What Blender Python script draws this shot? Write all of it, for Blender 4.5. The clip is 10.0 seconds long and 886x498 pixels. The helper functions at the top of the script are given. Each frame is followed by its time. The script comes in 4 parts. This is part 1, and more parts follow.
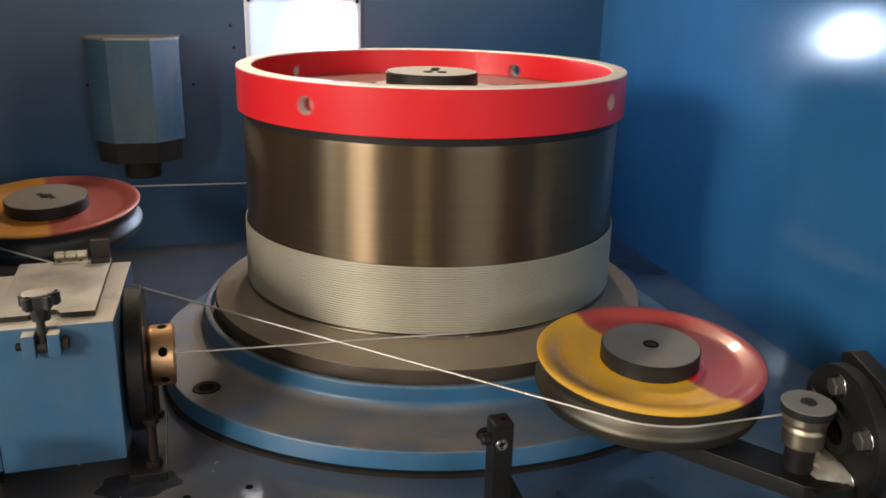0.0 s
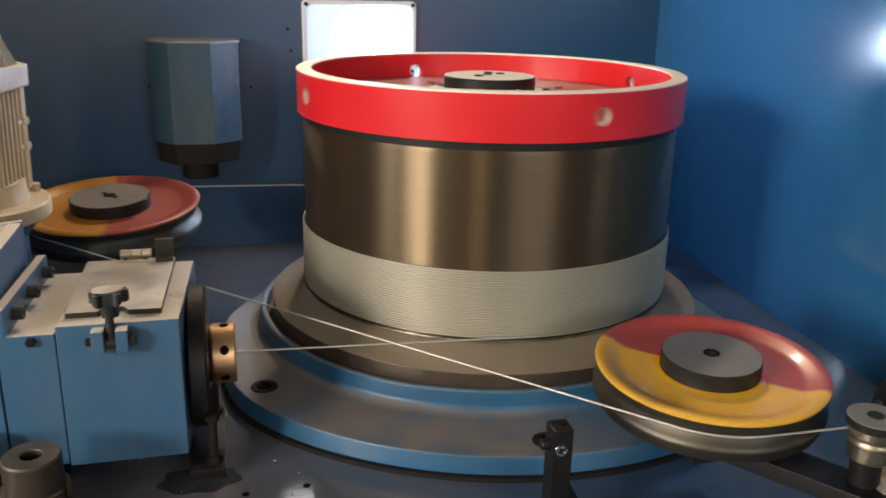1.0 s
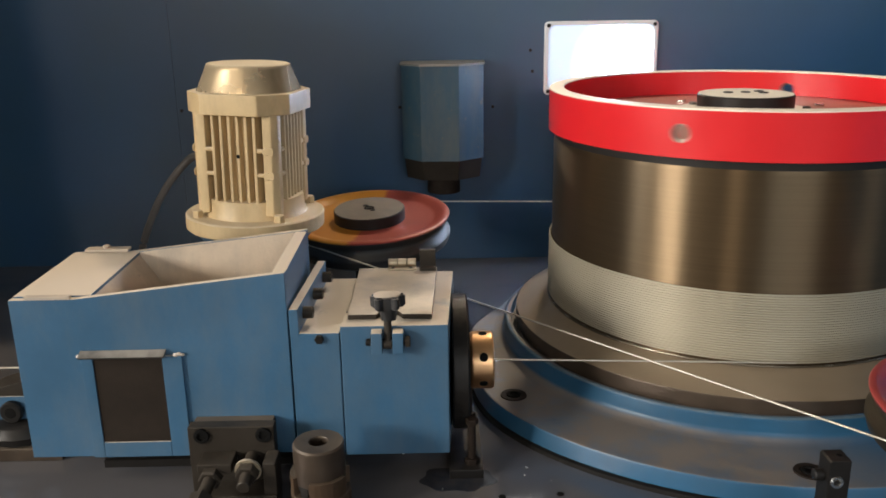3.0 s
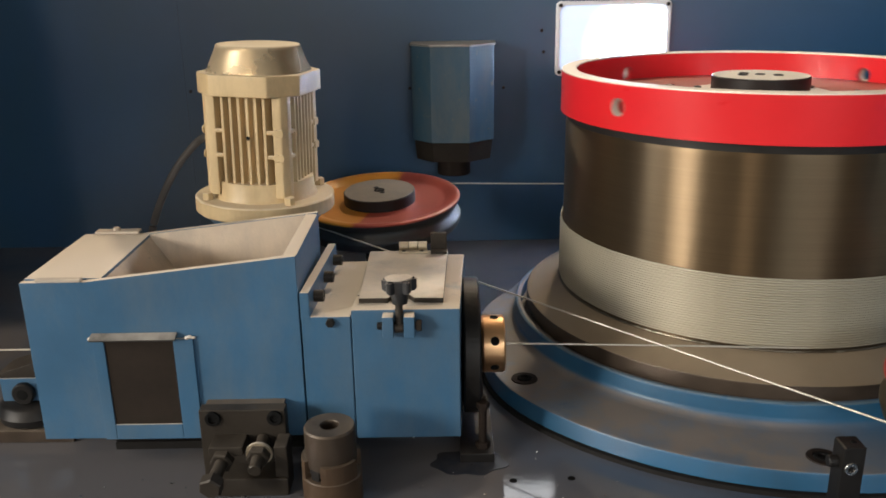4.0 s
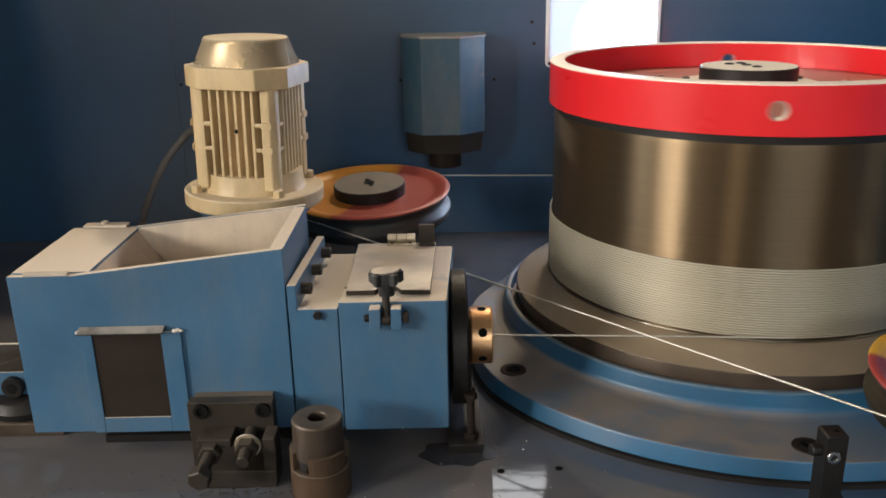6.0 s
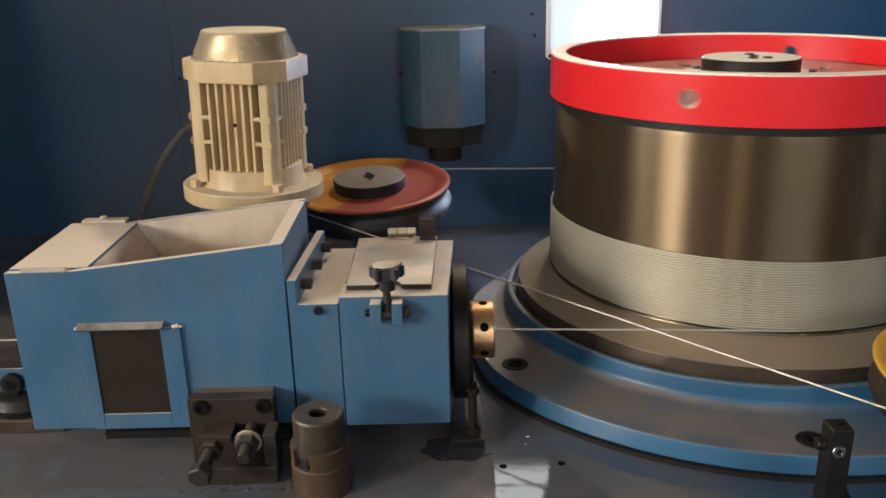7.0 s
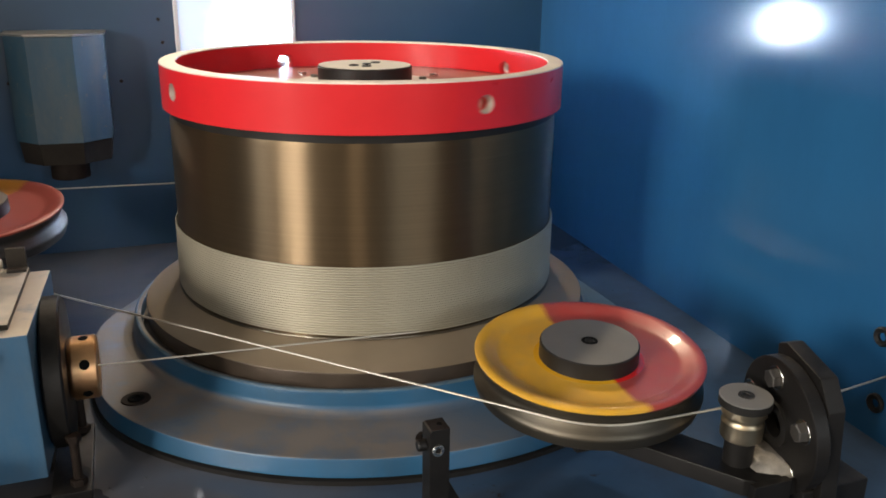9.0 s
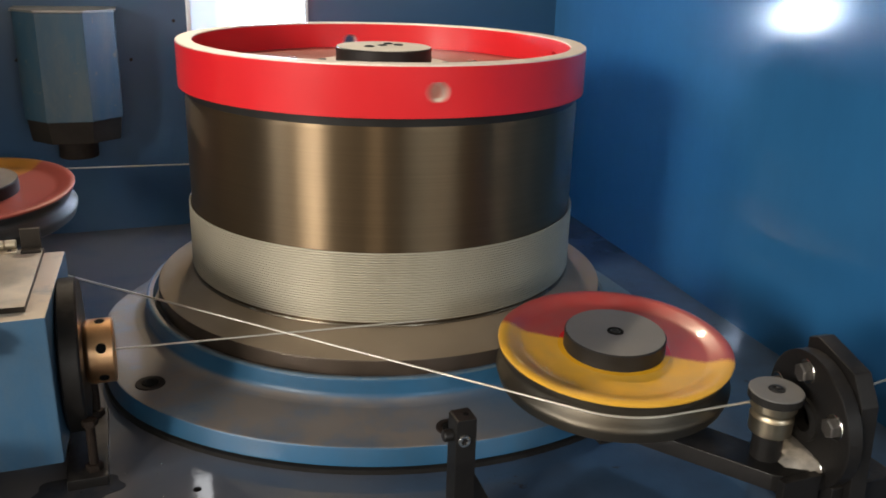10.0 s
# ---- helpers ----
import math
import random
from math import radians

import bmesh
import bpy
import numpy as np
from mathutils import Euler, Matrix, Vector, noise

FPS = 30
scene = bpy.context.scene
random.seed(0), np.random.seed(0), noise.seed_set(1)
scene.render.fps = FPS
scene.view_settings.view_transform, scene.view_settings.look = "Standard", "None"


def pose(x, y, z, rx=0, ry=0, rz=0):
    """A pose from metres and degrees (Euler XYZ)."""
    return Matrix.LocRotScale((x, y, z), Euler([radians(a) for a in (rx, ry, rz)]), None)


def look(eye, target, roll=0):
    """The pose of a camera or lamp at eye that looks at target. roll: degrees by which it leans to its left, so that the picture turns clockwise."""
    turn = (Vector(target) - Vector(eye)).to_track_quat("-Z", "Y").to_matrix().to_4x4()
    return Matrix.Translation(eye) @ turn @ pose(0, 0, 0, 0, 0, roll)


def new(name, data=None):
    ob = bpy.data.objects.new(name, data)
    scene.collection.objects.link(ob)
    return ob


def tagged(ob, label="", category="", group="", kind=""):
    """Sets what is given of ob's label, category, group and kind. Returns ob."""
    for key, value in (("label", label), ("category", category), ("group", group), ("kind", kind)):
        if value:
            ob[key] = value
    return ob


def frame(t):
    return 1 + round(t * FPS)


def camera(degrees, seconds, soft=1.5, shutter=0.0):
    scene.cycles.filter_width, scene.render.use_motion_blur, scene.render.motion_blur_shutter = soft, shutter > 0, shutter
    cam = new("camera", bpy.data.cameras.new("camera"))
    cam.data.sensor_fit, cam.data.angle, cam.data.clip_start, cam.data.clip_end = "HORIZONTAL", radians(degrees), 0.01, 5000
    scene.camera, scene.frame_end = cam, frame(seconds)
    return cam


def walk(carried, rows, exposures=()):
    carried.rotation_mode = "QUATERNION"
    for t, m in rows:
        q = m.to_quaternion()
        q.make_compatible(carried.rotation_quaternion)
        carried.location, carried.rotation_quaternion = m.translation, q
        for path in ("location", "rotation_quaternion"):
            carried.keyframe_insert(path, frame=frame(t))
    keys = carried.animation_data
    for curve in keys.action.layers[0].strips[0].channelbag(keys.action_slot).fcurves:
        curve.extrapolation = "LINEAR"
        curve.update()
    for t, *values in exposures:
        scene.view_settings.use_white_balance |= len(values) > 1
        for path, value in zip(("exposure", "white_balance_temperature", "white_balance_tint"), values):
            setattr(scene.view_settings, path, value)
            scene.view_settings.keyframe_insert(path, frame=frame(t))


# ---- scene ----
cam = camera(54.88, 10.0, soft=1.7, shutter=0.35)
PATH = [
    (0, (0.1145, 0.1710, 0.5772), (0.6863, 1.9880, -0.0324), 1.28),
    (0.5, (0.1050, 0.1766, 0.5739), (0.6566, 2.0001, -0.0347), 1.54),
    (1, (0.0929, 0.1746, 0.5780), (0.5721, 2.0200, -0.0261), 1.31),
    (1.5, (0.0765, 0.1665, 0.5787), (0.4465, 2.0411, -0.0121), 0.85),
    (2, (0.0537, 0.1639, 0.5795), (0.2869, 2.0618, -0.0069), 0.30),
    (2.5, (0.0292, 0.1577, 0.5831), (0.1189, 2.0731, 0.0147), -0.53),
    (2.7, (0.0227, 0.1535, 0.5836), (0.0622, 2.0725, 0.0214), -0.92),
    (4, (0.0121, 0.1624, 0.5857), (0.0120, 2.0669, -0.0248), -0.90),
    (4.5, (0.0194, 0.1611, 0.5833), (0.0195, 2.0638, -0.0329), -1.04),
    (5, (0.0237, 0.1613, 0.5867), (0.0249, 2.0651, -0.0262), -0.84),
    (5.5, (0.0250, 0.1595, 0.5868), (0.0305, 2.0613, -0.0322), -0.99),
    (7, (0.0237, 0.1678, 0.5843), (0.0290, 2.0617, -0.0584), -1.37),
    (7.5, (0.0235, 0.1794, 0.5837), (0.0830, 2.0716, -0.0615), -1.11),
    (8, (0.0548, 0.1904, 0.5834), (0.3098, 2.0679, -0.0569), -0.39),
    (8.5, (0.1249, 0.1938, 0.5822), (0.6599, 2.0134, -0.0526), 0.25),
    (9, (0.1476, 0.1918, 0.5796), (0.8182, 1.9675, -0.0505), 0.80),
    (9.5, (0.1475, 0.1996, 0.5793), (0.8292, 1.9623, -0.0750), 0.97),
    (10, (0.1224, 0.2206, 0.5744), (0.8000, 1.9819, -0.0880), 1.77),
]
walk(cam, [(t, look(eye, target, roll)) for t, eye, target, roll in PATH])

# ---- world and light ----
world = bpy.data.worlds.new("hall_air")
world.use_nodes = True
scene.world = world
world.node_tree.nodes["Background"].inputs[0].default_value = (0.75, 0.82, 1.0, 1)
world.node_tree.nodes["Background"].inputs[1].default_value = 0.008
scene.view_settings.exposure = 0.27


def area_lamp(name, eye, target, power, size, size_y=None, colour=(1, 1, 1)):
    data = bpy.data.lights.new(name, "AREA")
    data.energy, data.size, data.color = power, size, colour
    if size_y:
        data.shape, data.size_y = "RECTANGLE", size_y
    ob = new(name, data)
    ob.matrix_world = look(eye, target)
    return ob


WARM = (1.0, 0.80, 0.56)
# Unseen ceiling lamps added to brighten tops, hung clear of the bed's reflections.
ADDED_BAYS = [(-2.8, -2.6, 15), (1.25, 4.8, 130), (-3.2, 9.8, 240), (0.75, 9.8, 220)]
PANELS = [(0.74, 6.85, 0.58, 0.90, 4.2), (-2.75, 7.05, 1.5, 0.95, 1.8)]
BAY_Z = 4.2
SOUTH_LIGHTS = [(-2.3, 0.22, 32, (1.0, 0.80, 0.58)), (1.8, 1.8, 68, (0.92, 0.97, 1.0))]
for bx, by, watts in ADDED_BAYS:
    area_lamp("bay_light", (bx, by, BAY_Z - 0.12), (bx, by, 0), watts, 0.34, colour=WARM)
# Unseen sources added where cast shadows and drum streaks call for light.
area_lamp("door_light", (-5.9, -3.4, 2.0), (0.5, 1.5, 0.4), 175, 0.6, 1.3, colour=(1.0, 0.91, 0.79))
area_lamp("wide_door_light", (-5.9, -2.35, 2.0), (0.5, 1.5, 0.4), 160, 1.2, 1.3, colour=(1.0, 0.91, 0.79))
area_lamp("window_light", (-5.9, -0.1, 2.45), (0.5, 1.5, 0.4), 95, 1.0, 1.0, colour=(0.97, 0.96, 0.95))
for wx, half, watts, tint in SOUTH_LIGHTS:
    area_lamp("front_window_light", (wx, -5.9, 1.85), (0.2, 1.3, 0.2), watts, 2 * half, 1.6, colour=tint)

# ---- materials ----


def node_mat(name):
    m = bpy.data.materials.new(name)
    m.use_nodes = True
    nt = m.node_tree
    return m, nt, nt.nodes["Principled BSDF"]


def noise_node(nt, coords, scale, detail=4.0, rough=0.55, stretch=(1, 1, 1)):
    mp = nt.nodes.new("ShaderNodeMapping")
    mp.inputs["Scale"].default_value = stretch
    nt.links.new(coords, mp.inputs["Vector"])
    n = nt.nodes.new("ShaderNodeTexNoise")
    n.inputs["Scale"].default_value = scale
    n.inputs["Detail"].default_value = detail
    n.inputs["Roughness"].default_value = rough
    nt.links.new(mp.outputs[0], n.inputs["Vector"])
    return n.outputs["Fac"]


def ramp(nt, fac, stops):
    r = nt.nodes.new("ShaderNodeValToRGB")
    e = r.color_ramp.elements
    while len(e) < len(stops):
        e.new(0.5)
    for el, (p, c) in zip(e, stops):
        el.position, el.color = p, (*c, 1) if len(c) == 3 else c
    nt.links.new(fac, r.inputs[0])
    return r.outputs["Color"]


def mix(nt, fac, a, b):
    m = nt.nodes.new("ShaderNodeMix")
    m.data_type = "RGBA"
    for sock, v in ((m.inputs[0], fac), (m.inputs[6], a), (m.inputs[7], b)):
        if isinstance(v, (int, float)):
            sock.default_value = v
        elif isinstance(v, tuple):
            sock.default_value = (*v, 1)
        else:
            nt.links.new(v, sock)
    return m.outputs[2]


def math_node(nt, op, a, b=None, clamp=False):
    n = nt.nodes.new("ShaderNodeMath")
    n.operation, n.use_clamp = op, clamp
    for sock, v in zip(n.inputs, (a, b)):
        if isinstance(v, (int, float)):
            sock.default_value = v
        elif v is not None:
            nt.links.new(v, sock)
    return n.outputs[0]


def shade(c, k):
    return tuple(min(1.0, v * k) for v in c)


def surface(name, colour, rough=0.5, metal=0.0, vary=0.18, scale=9.0, grain=180.0, bump=0.08, coat=0.0,
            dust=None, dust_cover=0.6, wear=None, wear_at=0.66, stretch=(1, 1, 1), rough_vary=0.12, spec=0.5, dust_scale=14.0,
            dust_detail=6.0, dust_rough=0.8, dust_shade_fade=None, dust_axis=(1, 0, 0), film=None, film_cover=0.35):
    """Paint, metal or rubber with blotches, grain, settled dust on what faces up, and worn spots."""
    m, nt, bsdf = node_mat(name)
    coords = nt.nodes.new("ShaderNodeTexCoord").outputs["Object"]
    big = noise_node(nt, coords, scale, 5, 0.6, stretch)
    fine = noise_node(nt, coords, grain, 3, 0.6, stretch)
    col = ramp(nt, big, [(0.28, shade(colour, 1 - vary)), (0.72, shade(colour, 1 + vary))])
    col = mix(nt, math_node(nt, "MULTIPLY", fine, 0.35), col, shade(colour, 1 - vary))
    if film:
        smear = noise_node(nt, coords, scale * 1.7, 7, 0.68, (1.0, 1.0, 0.35))
        sm = nt.nodes.new("ShaderNodeMapRange")
        sm.inputs["From Min"].default_value, sm.inputs["From Max"].default_value = 0.42, 0.72
        sm.inputs["To Max"].default_value = film_cover
        nt.links.new(smear, sm.inputs["Value"])
        col = mix(nt, sm.outputs[0], col, film)
    rgh = math_node(nt, "MULTIPLY_ADD", big, 2 * rough_vary)
    nt.nodes[-1].inputs[2].default_value = rough - rough_vary
    if wear:
        spots = noise_node(nt, coords, scale * 5, 6, 0.7)
        w = nt.nodes.new("ShaderNodeMapRange")
        w.inputs["From Min"].default_value, w.inputs["From Max"].default_value = wear_at, wear_at + 0.05
        nt.links.new(spots, w.inputs["Value"])
        col = mix(nt, w.outputs[0], col, wear)
    if dust:
        geo = nt.nodes.new("ShaderNodeNewGeometry")
        sep = nt.nodes.new("ShaderNodeSeparateXYZ")
        nt.links.new(geo.outputs["Normal"], sep.inputs[0])
        up = nt.nodes.new("ShaderNodeMapRange")
        up.inputs["From Min"].default_value, up.inputs["From Max"].default_value = 0.40, 0.85
        nt.links.new(sep.outputs[2], up.inputs["Value"])
        patch = noise_node(nt, coords, dust_scale, dust_detail, 0.65 if dust_detail > 4 else 0.5)
        pm = nt.nodes.new("ShaderNodeMapRange")
        pm.inputs["From Min"].default_value, pm.inputs["From Max"].default_value = 0.56 - 0.5 * dust_cover, 0.90 - 0.5 * dust_cover
        nt.links.new(patch, pm.inputs["Value"])
        cover = math_node(nt, "MULTIPLY", up.outputs[0], pm.outputs[0])
        # Dust thins along an axis; the darker end also stands in for shade.
        if dust_shade_fade:
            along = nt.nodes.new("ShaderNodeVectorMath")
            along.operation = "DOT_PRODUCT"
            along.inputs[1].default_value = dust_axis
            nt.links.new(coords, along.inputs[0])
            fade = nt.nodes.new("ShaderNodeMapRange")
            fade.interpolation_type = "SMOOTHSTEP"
            fade.inputs["From Min"].default_value, fade.inputs["From Max"].default_value = dust_shade_fade
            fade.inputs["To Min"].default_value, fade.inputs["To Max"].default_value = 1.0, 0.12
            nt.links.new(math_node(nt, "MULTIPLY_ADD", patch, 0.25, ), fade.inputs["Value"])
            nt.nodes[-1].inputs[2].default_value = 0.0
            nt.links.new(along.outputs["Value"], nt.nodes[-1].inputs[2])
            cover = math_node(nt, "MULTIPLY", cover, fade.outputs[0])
        col = mix(nt, cover, col, dust)
        rgh = math_node(nt, "MAXIMUM", rgh, math_node(nt, "MULTIPLY", cover, dust_rough))
        if metal:
            nt.links.new(math_node(nt, "SUBTRACT", metal, math_node(nt, "MULTIPLY", cover, metal)), bsdf.inputs["Metallic"])
    nt.links.new(col, bsdf.inputs["Base Color"])
    nt.links.new(rgh, bsdf.inputs["Roughness"])
    if not (dust and metal):
        bsdf.inputs["Metallic"].default_value = metal
    bsdf.inputs["Coat Weight"].default_value = coat
    bsdf.inputs["Coat Roughness"].default_value = 0.07
    bsdf.inputs["Specular IOR Level"].default_value = spec
    if bump:
        b = nt.nodes.new("ShaderNodeBump")
        b.inputs["Strength"].default_value, b.inputs["Distance"].default_value = bump, 0.002
        nt.links.new(fine, b.inputs["Height"])
        nt.links.new(b.outputs[0], bsdf.inputs["Normal"])
    return m


def turned_steel(name, colour, rough, aniso, stretch_z=120.0, streak=0.25, metal=1.0):
    """Steel ground round its axis: fine rings along z, highlights drawn out along the axis."""
    m, nt, bsdf = node_mat(name)
    coords = nt.nodes.new("ShaderNodeTexCoord").outputs["Object"]
    rings = noise_node(nt, coords, 3.0, 5, 0.7, (0.4, 0.4, stretch_z))
    blot = noise_node(nt, coords, 7.0, 5, 0.6)
    col = ramp(nt, rings, [(0.3, shade(colour, 1 - streak)), (0.7, shade(colour, 1 + streak))])
    col = mix(nt, math_node(nt, "MULTIPLY", blot, 0.5), col, shade(colour, 0.7))
    nt.links.new(col, bsdf.inputs["Base Color"])
    bsdf.inputs["Metallic"].default_value = metal
    r = math_node(nt, "MULTIPLY_ADD", rings, 0.14)
    nt.nodes[-1].inputs[2].default_value = rough - 0.07
    nt.links.new(r, bsdf.inputs["Roughness"])
    bsdf.inputs["Anisotropic"].default_value = aniso
    bsdf.inputs["Anisotropic Rotation"].default_value = 0.25
    tan = nt.nodes.new("ShaderNodeTangent")
    tan.direction_type, tan.axis = "RADIAL", "Z"
    nt.links.new(tan.outputs[0], bsdf.inputs["Tangent"])
    b = nt.nodes.new("ShaderNodeBump")
    b.inputs["Strength"].default_value, b.inputs["Distance"].default_value = 0.05, 0.001
    nt.links.new(rings, b.inputs["Height"])
    nt.links.new(b.outputs[0], bsdf.inputs["Normal"])
    return m


def glowing(name, colour, strength):
    m, nt, bsdf = node_mat(name)
    bsdf.inputs["Base Color"].default_value = (*colour, 1)
    bsdf.inputs["Emission Color"].default_value = (*colour, 1)
    bsdf.inputs["Emission Strength"].default_value = strength
    return m


BLUE = (0.038, 0.118, 0.22)
POWDER = (0.60, 0.53, 0.44)
# Side and back blues differ to carry unequal light: side lighter, back darker.
SIDE_BLUE = surface("lit_glossy_blue_paint", (0.022, 0.118, 0.275), 0.17, vary=0.10, scale=2.5, grain=60, bump=0.012, coat=0.4, rough_vary=0.05, film=(0.016, 0.085, 0.21), film_cover=0.4)
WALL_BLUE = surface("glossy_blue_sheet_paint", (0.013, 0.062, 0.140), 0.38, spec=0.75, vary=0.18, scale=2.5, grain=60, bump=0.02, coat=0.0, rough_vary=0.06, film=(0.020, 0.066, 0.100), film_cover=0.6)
# Dust thinning to the right puts the shade beside the pulley into the colour.
BED_BLUE = surface("dirty_blue_bed_paint", (0.038, 0.080, 0.150), 0.05, rough_vary=0.02, dust_rough=0.055, vary=0.22, scale=4, grain=120, bump=0.02, dust=(0.138, 0.132, 0.138), dust_cover=0.75, dust_scale=3.5, dust_detail=3.0, dust_shade_fade=(0.30, 0.62), film=(0.026, 0.036, 0.056), film_cover=0.55, wear=(0.030, 0.028, 0.030), wear_at=0.64)
COVER_BLUE = surface("dull_dusty_blue_paint", (0.030, 0.080, 0.125), 0.50, vary=0.2, scale=9, grain=200, bump=0.08, wear=(0.12, 0.12, 0.105), wear_at=0.62, stretch=(1, 1, 0.25), film=(0.115, 0.120, 0.105), film_cover=0.6)
CAST_BLUE = surface("blue_casting_paint", BLUE, 0.42, vary=0.2, scale=6, grain=220, bump=0.12, dust=POWDER, dust_cover=0.95, dust_scale=26, wear=(0.09, 0.2, 0.32), wear_at=0.72, film=(0.13, 0.16, 0.18), film_cover=0.45)
TUB_BLUE = surface("powder_covered_blue_paint", BLUE, 0.45, vary=0.2, scale=6, grain=220, bump=0.12, dust=(0.66, 0.575, 0.475), dust_cover=1.15, wear=(0.11, 0.2, 0.3), wear_at=0.72, film=(0.14, 0.165, 0.18), film_cover=0.5)
# Dust lies front left; its thinning to the right also paints in shade.
BASE_BLUE = surface("dusty_blue_base_paint", (0.020, 0.105, 0.215), 0.40, vary=0.2, scale=5, grain=160, bump=0.07, dust=(0.205, 0.182, 0.166), dust_cover=0.74, dust_scale=11, dust_detail=6.0, dust_shade_fade=(-0.20, 0.06), dust_axis=(1, 0.5, 0), film=(0.075, 0.095, 0.115), film_cover=0.3, wear=(0.16, 0.19, 0.21), wear_at=0.70)
WORN_EDGE = surface("worn_pale_blue_edge", (0.10, 0.16, 0.215), 0.45, vary=0.25, scale=18, bump=0.05, wear=(0.05, 0.12, 0.2), wear_at=0.55)
RED = surface("red_rim_paint", (0.74, 0.018, 0.024), 0.32, vary=0.08, scale=8, grain=160, bump=0.03, coat=0.4)
# On the rim edge this paleness is grazing reflection put into the colour.
PALE = surface("pale_cream_finish", (0.80, 0.71, 0.62), 0.40, metal=0.0, vary=0.08, scale=20, bump=0.02)
# Bare hub face, its colour raised to hold the reflected light.
HUB_PALE = surface("bare_hub_face_sheen", (0.90, 0.83, 0.72), 0.34, vary=0.08, scale=30, bump=0.03)
# Pale nonmetal: the light on the rim holes' bores, put into the colour.
BORE_GLINT = surface("pale_bore_glint", (0.52, 0.44, 0.38), 0.45, vary=0.1, scale=40, bump=0.03)
BARREL = turned_steel("ground_steel_barrel", (0.168, 0.121, 0.073), 0.38, 0.94, 120, 0.10, 0.85)
FLANGE = surface("dull_turned_steel", (0.33, 0.262, 0.186), 0.34, metal=0.3, vary=0.12, scale=12, grain=140, bump=0.05)
DULL_STEEL = turned_steel("dull_pulley_steel", (0.15, 0.132, 0.105), 0.50, 0.3, 160, 0.15)
OILY = surface("black_oily_steel", (0.036, 0.030, 0.024), 0.46, metal=0.2, vary=0.3, scale=22, bump=0.15, dust=(0.078, 0.064, 0.050), dust_cover=0.55, spec=0.25)
RUSTY = surface("rust_brown_steel", (0.085, 0.052, 0.030), 0.55, metal=0.3, vary=0.35, scale=25, bump=0.2, dust=(0.14, 0.11, 0.08), dust_cover=0.6)
GRIMY = surface("matt_brown_grime", (0.022, 0.016, 0.013), 0.6, vary=0.3, scale=60, bump=0.1, spec=0.12)
DUSTED = surface("dust_streaked_black_steel", (0.05, 0.047, 0.043), 0.5, metal=0.2, vary=0.3, scale=30, bump=0.1, dust=(0.36, 0.33, 0.29), dust_cover=0.62, dust_scale=22)
PULLEY_STEEL = turned_steel("turned_pulley_steel", (0.12, 0.118, 0.115), 0.55, 0.4, 160, 0.12)
WIRE = surface("drawn_steel_wire", (0.60, 0.565, 0.49), 0.42, metal=0.6, vary=0.08, scale=60, grain=700, bump=0.02)
COIL = surface("wound_steel_wire", (0.49, 0.45, 0.35), 0.46, metal=0.5, vary=0.06, scale=60, grain=700, bump=0.02)
DARK = surface("blackened_steel", (0.013, 0.012, 0.0115), 0.46, metal=0.15, spec=0.3, vary=0.3, scale=18, bump=0.1, dust=(0.050, 0.044, 0.039), dust_cover=0.25)
BROWN = surface("oily_brown_steel", (0.085, 0.064, 0.048), 0.42, metal=0.5, vary=0.3, scale=22, bump=0.15, dust=(0.17, 0.135, 0.10), dust_cover=0.7)
BOLT = surface("bolt_steel", (0.16, 0.15, 0.14), 0.38, metal=0.8, vary=0.2, scale=60, bump=0.05)
# Bright spots imitate lamp glints along the foot of the coil.
BEAD = surface("bead_with_glints", (0.20, 0.17, 0.13), 0.34, metal=0.7, vary=0.3, scale=14, bump=0.05, wear=(0.8, 0.78, 0.7), wear_at=0.60)
BRIGHT = surface("bright_steel", (0.70, 0.68, 0.64), 0.25, metal=1.0, vary=0.1, scale=40, bump=0.03)
RUBBER = surface("black_plastic", (0.02, 0.02, 0.021), 0.4, vary=0.2, scale=30, bump=0.1, dust=(0.35, 0.31, 0.27), dust_cover=0.75)
HUB_GREY = surface("grey_hub_face", (0.175, 0.171, 0.167), 0.5, metal=0.2, vary=0.12, scale=25, bump=0.05)
HUB_BROWN = surface("dusty_brown_hub_face", (0.185, 0.158, 0.128), 0.55, metal=0.1, vary=0.2, scale=25, bump=0.06, film=(0.24, 0.20, 0.155), film_cover=0.5)
HUB_SIDE = surface("black_hub_side", (0.018, 0.017, 0.016), 0.45, spec=0.3, metal=0.1, vary=0.2, scale=40, bump=0.1)
BRONZE = surface("bronze_nut", (0.88, 0.52, 0.27), 0.34, metal=1.0, vary=0.15, scale=30, bump=0.04)
BRASS = surface("worn_brass", (0.52, 0.44, 0.31), 0.36, metal=1.0, vary=0.15, scale=40, bump=0.04)
HINGE = surface("worn_hinge_steel", (0.66, 0.57, 0.42), 0.42, metal=0.8, vary=0.2, scale=60, bump=0.05, dust=(0.6, 0.52, 0.42), dust_cover=0.5)
PLATE = surface("dusty_steel_plate", (0.30, 0.285, 0.26), 0.38, metal=0.6, vary=0.2, scale=14, bump=0.08, dust=(0.53, 0.475, 0.405), dust_cover=0.66, dust_scale=20)
MOTOR = surface("cream_motor_paint", (0.64, 0.485, 0.27), 0.45, vary=0.14, scale=10, grain=260, bump=0.14, wear=(0.46, 0.37, 0.25), wear_at=0.68, dust=(0.72, 0.61, 0.44), dust_cover=0.7, film=(0.30, 0.22, 0.13), film_cover=0.6)
FAN_COVER = surface("brushed_fan_cover", (0.72, 0.57, 0.37), 0.26, metal=0.7, vary=0.18, scale=10, bump=0.05, dust=(0.74, 0.63, 0.46), dust_cover=0.95)
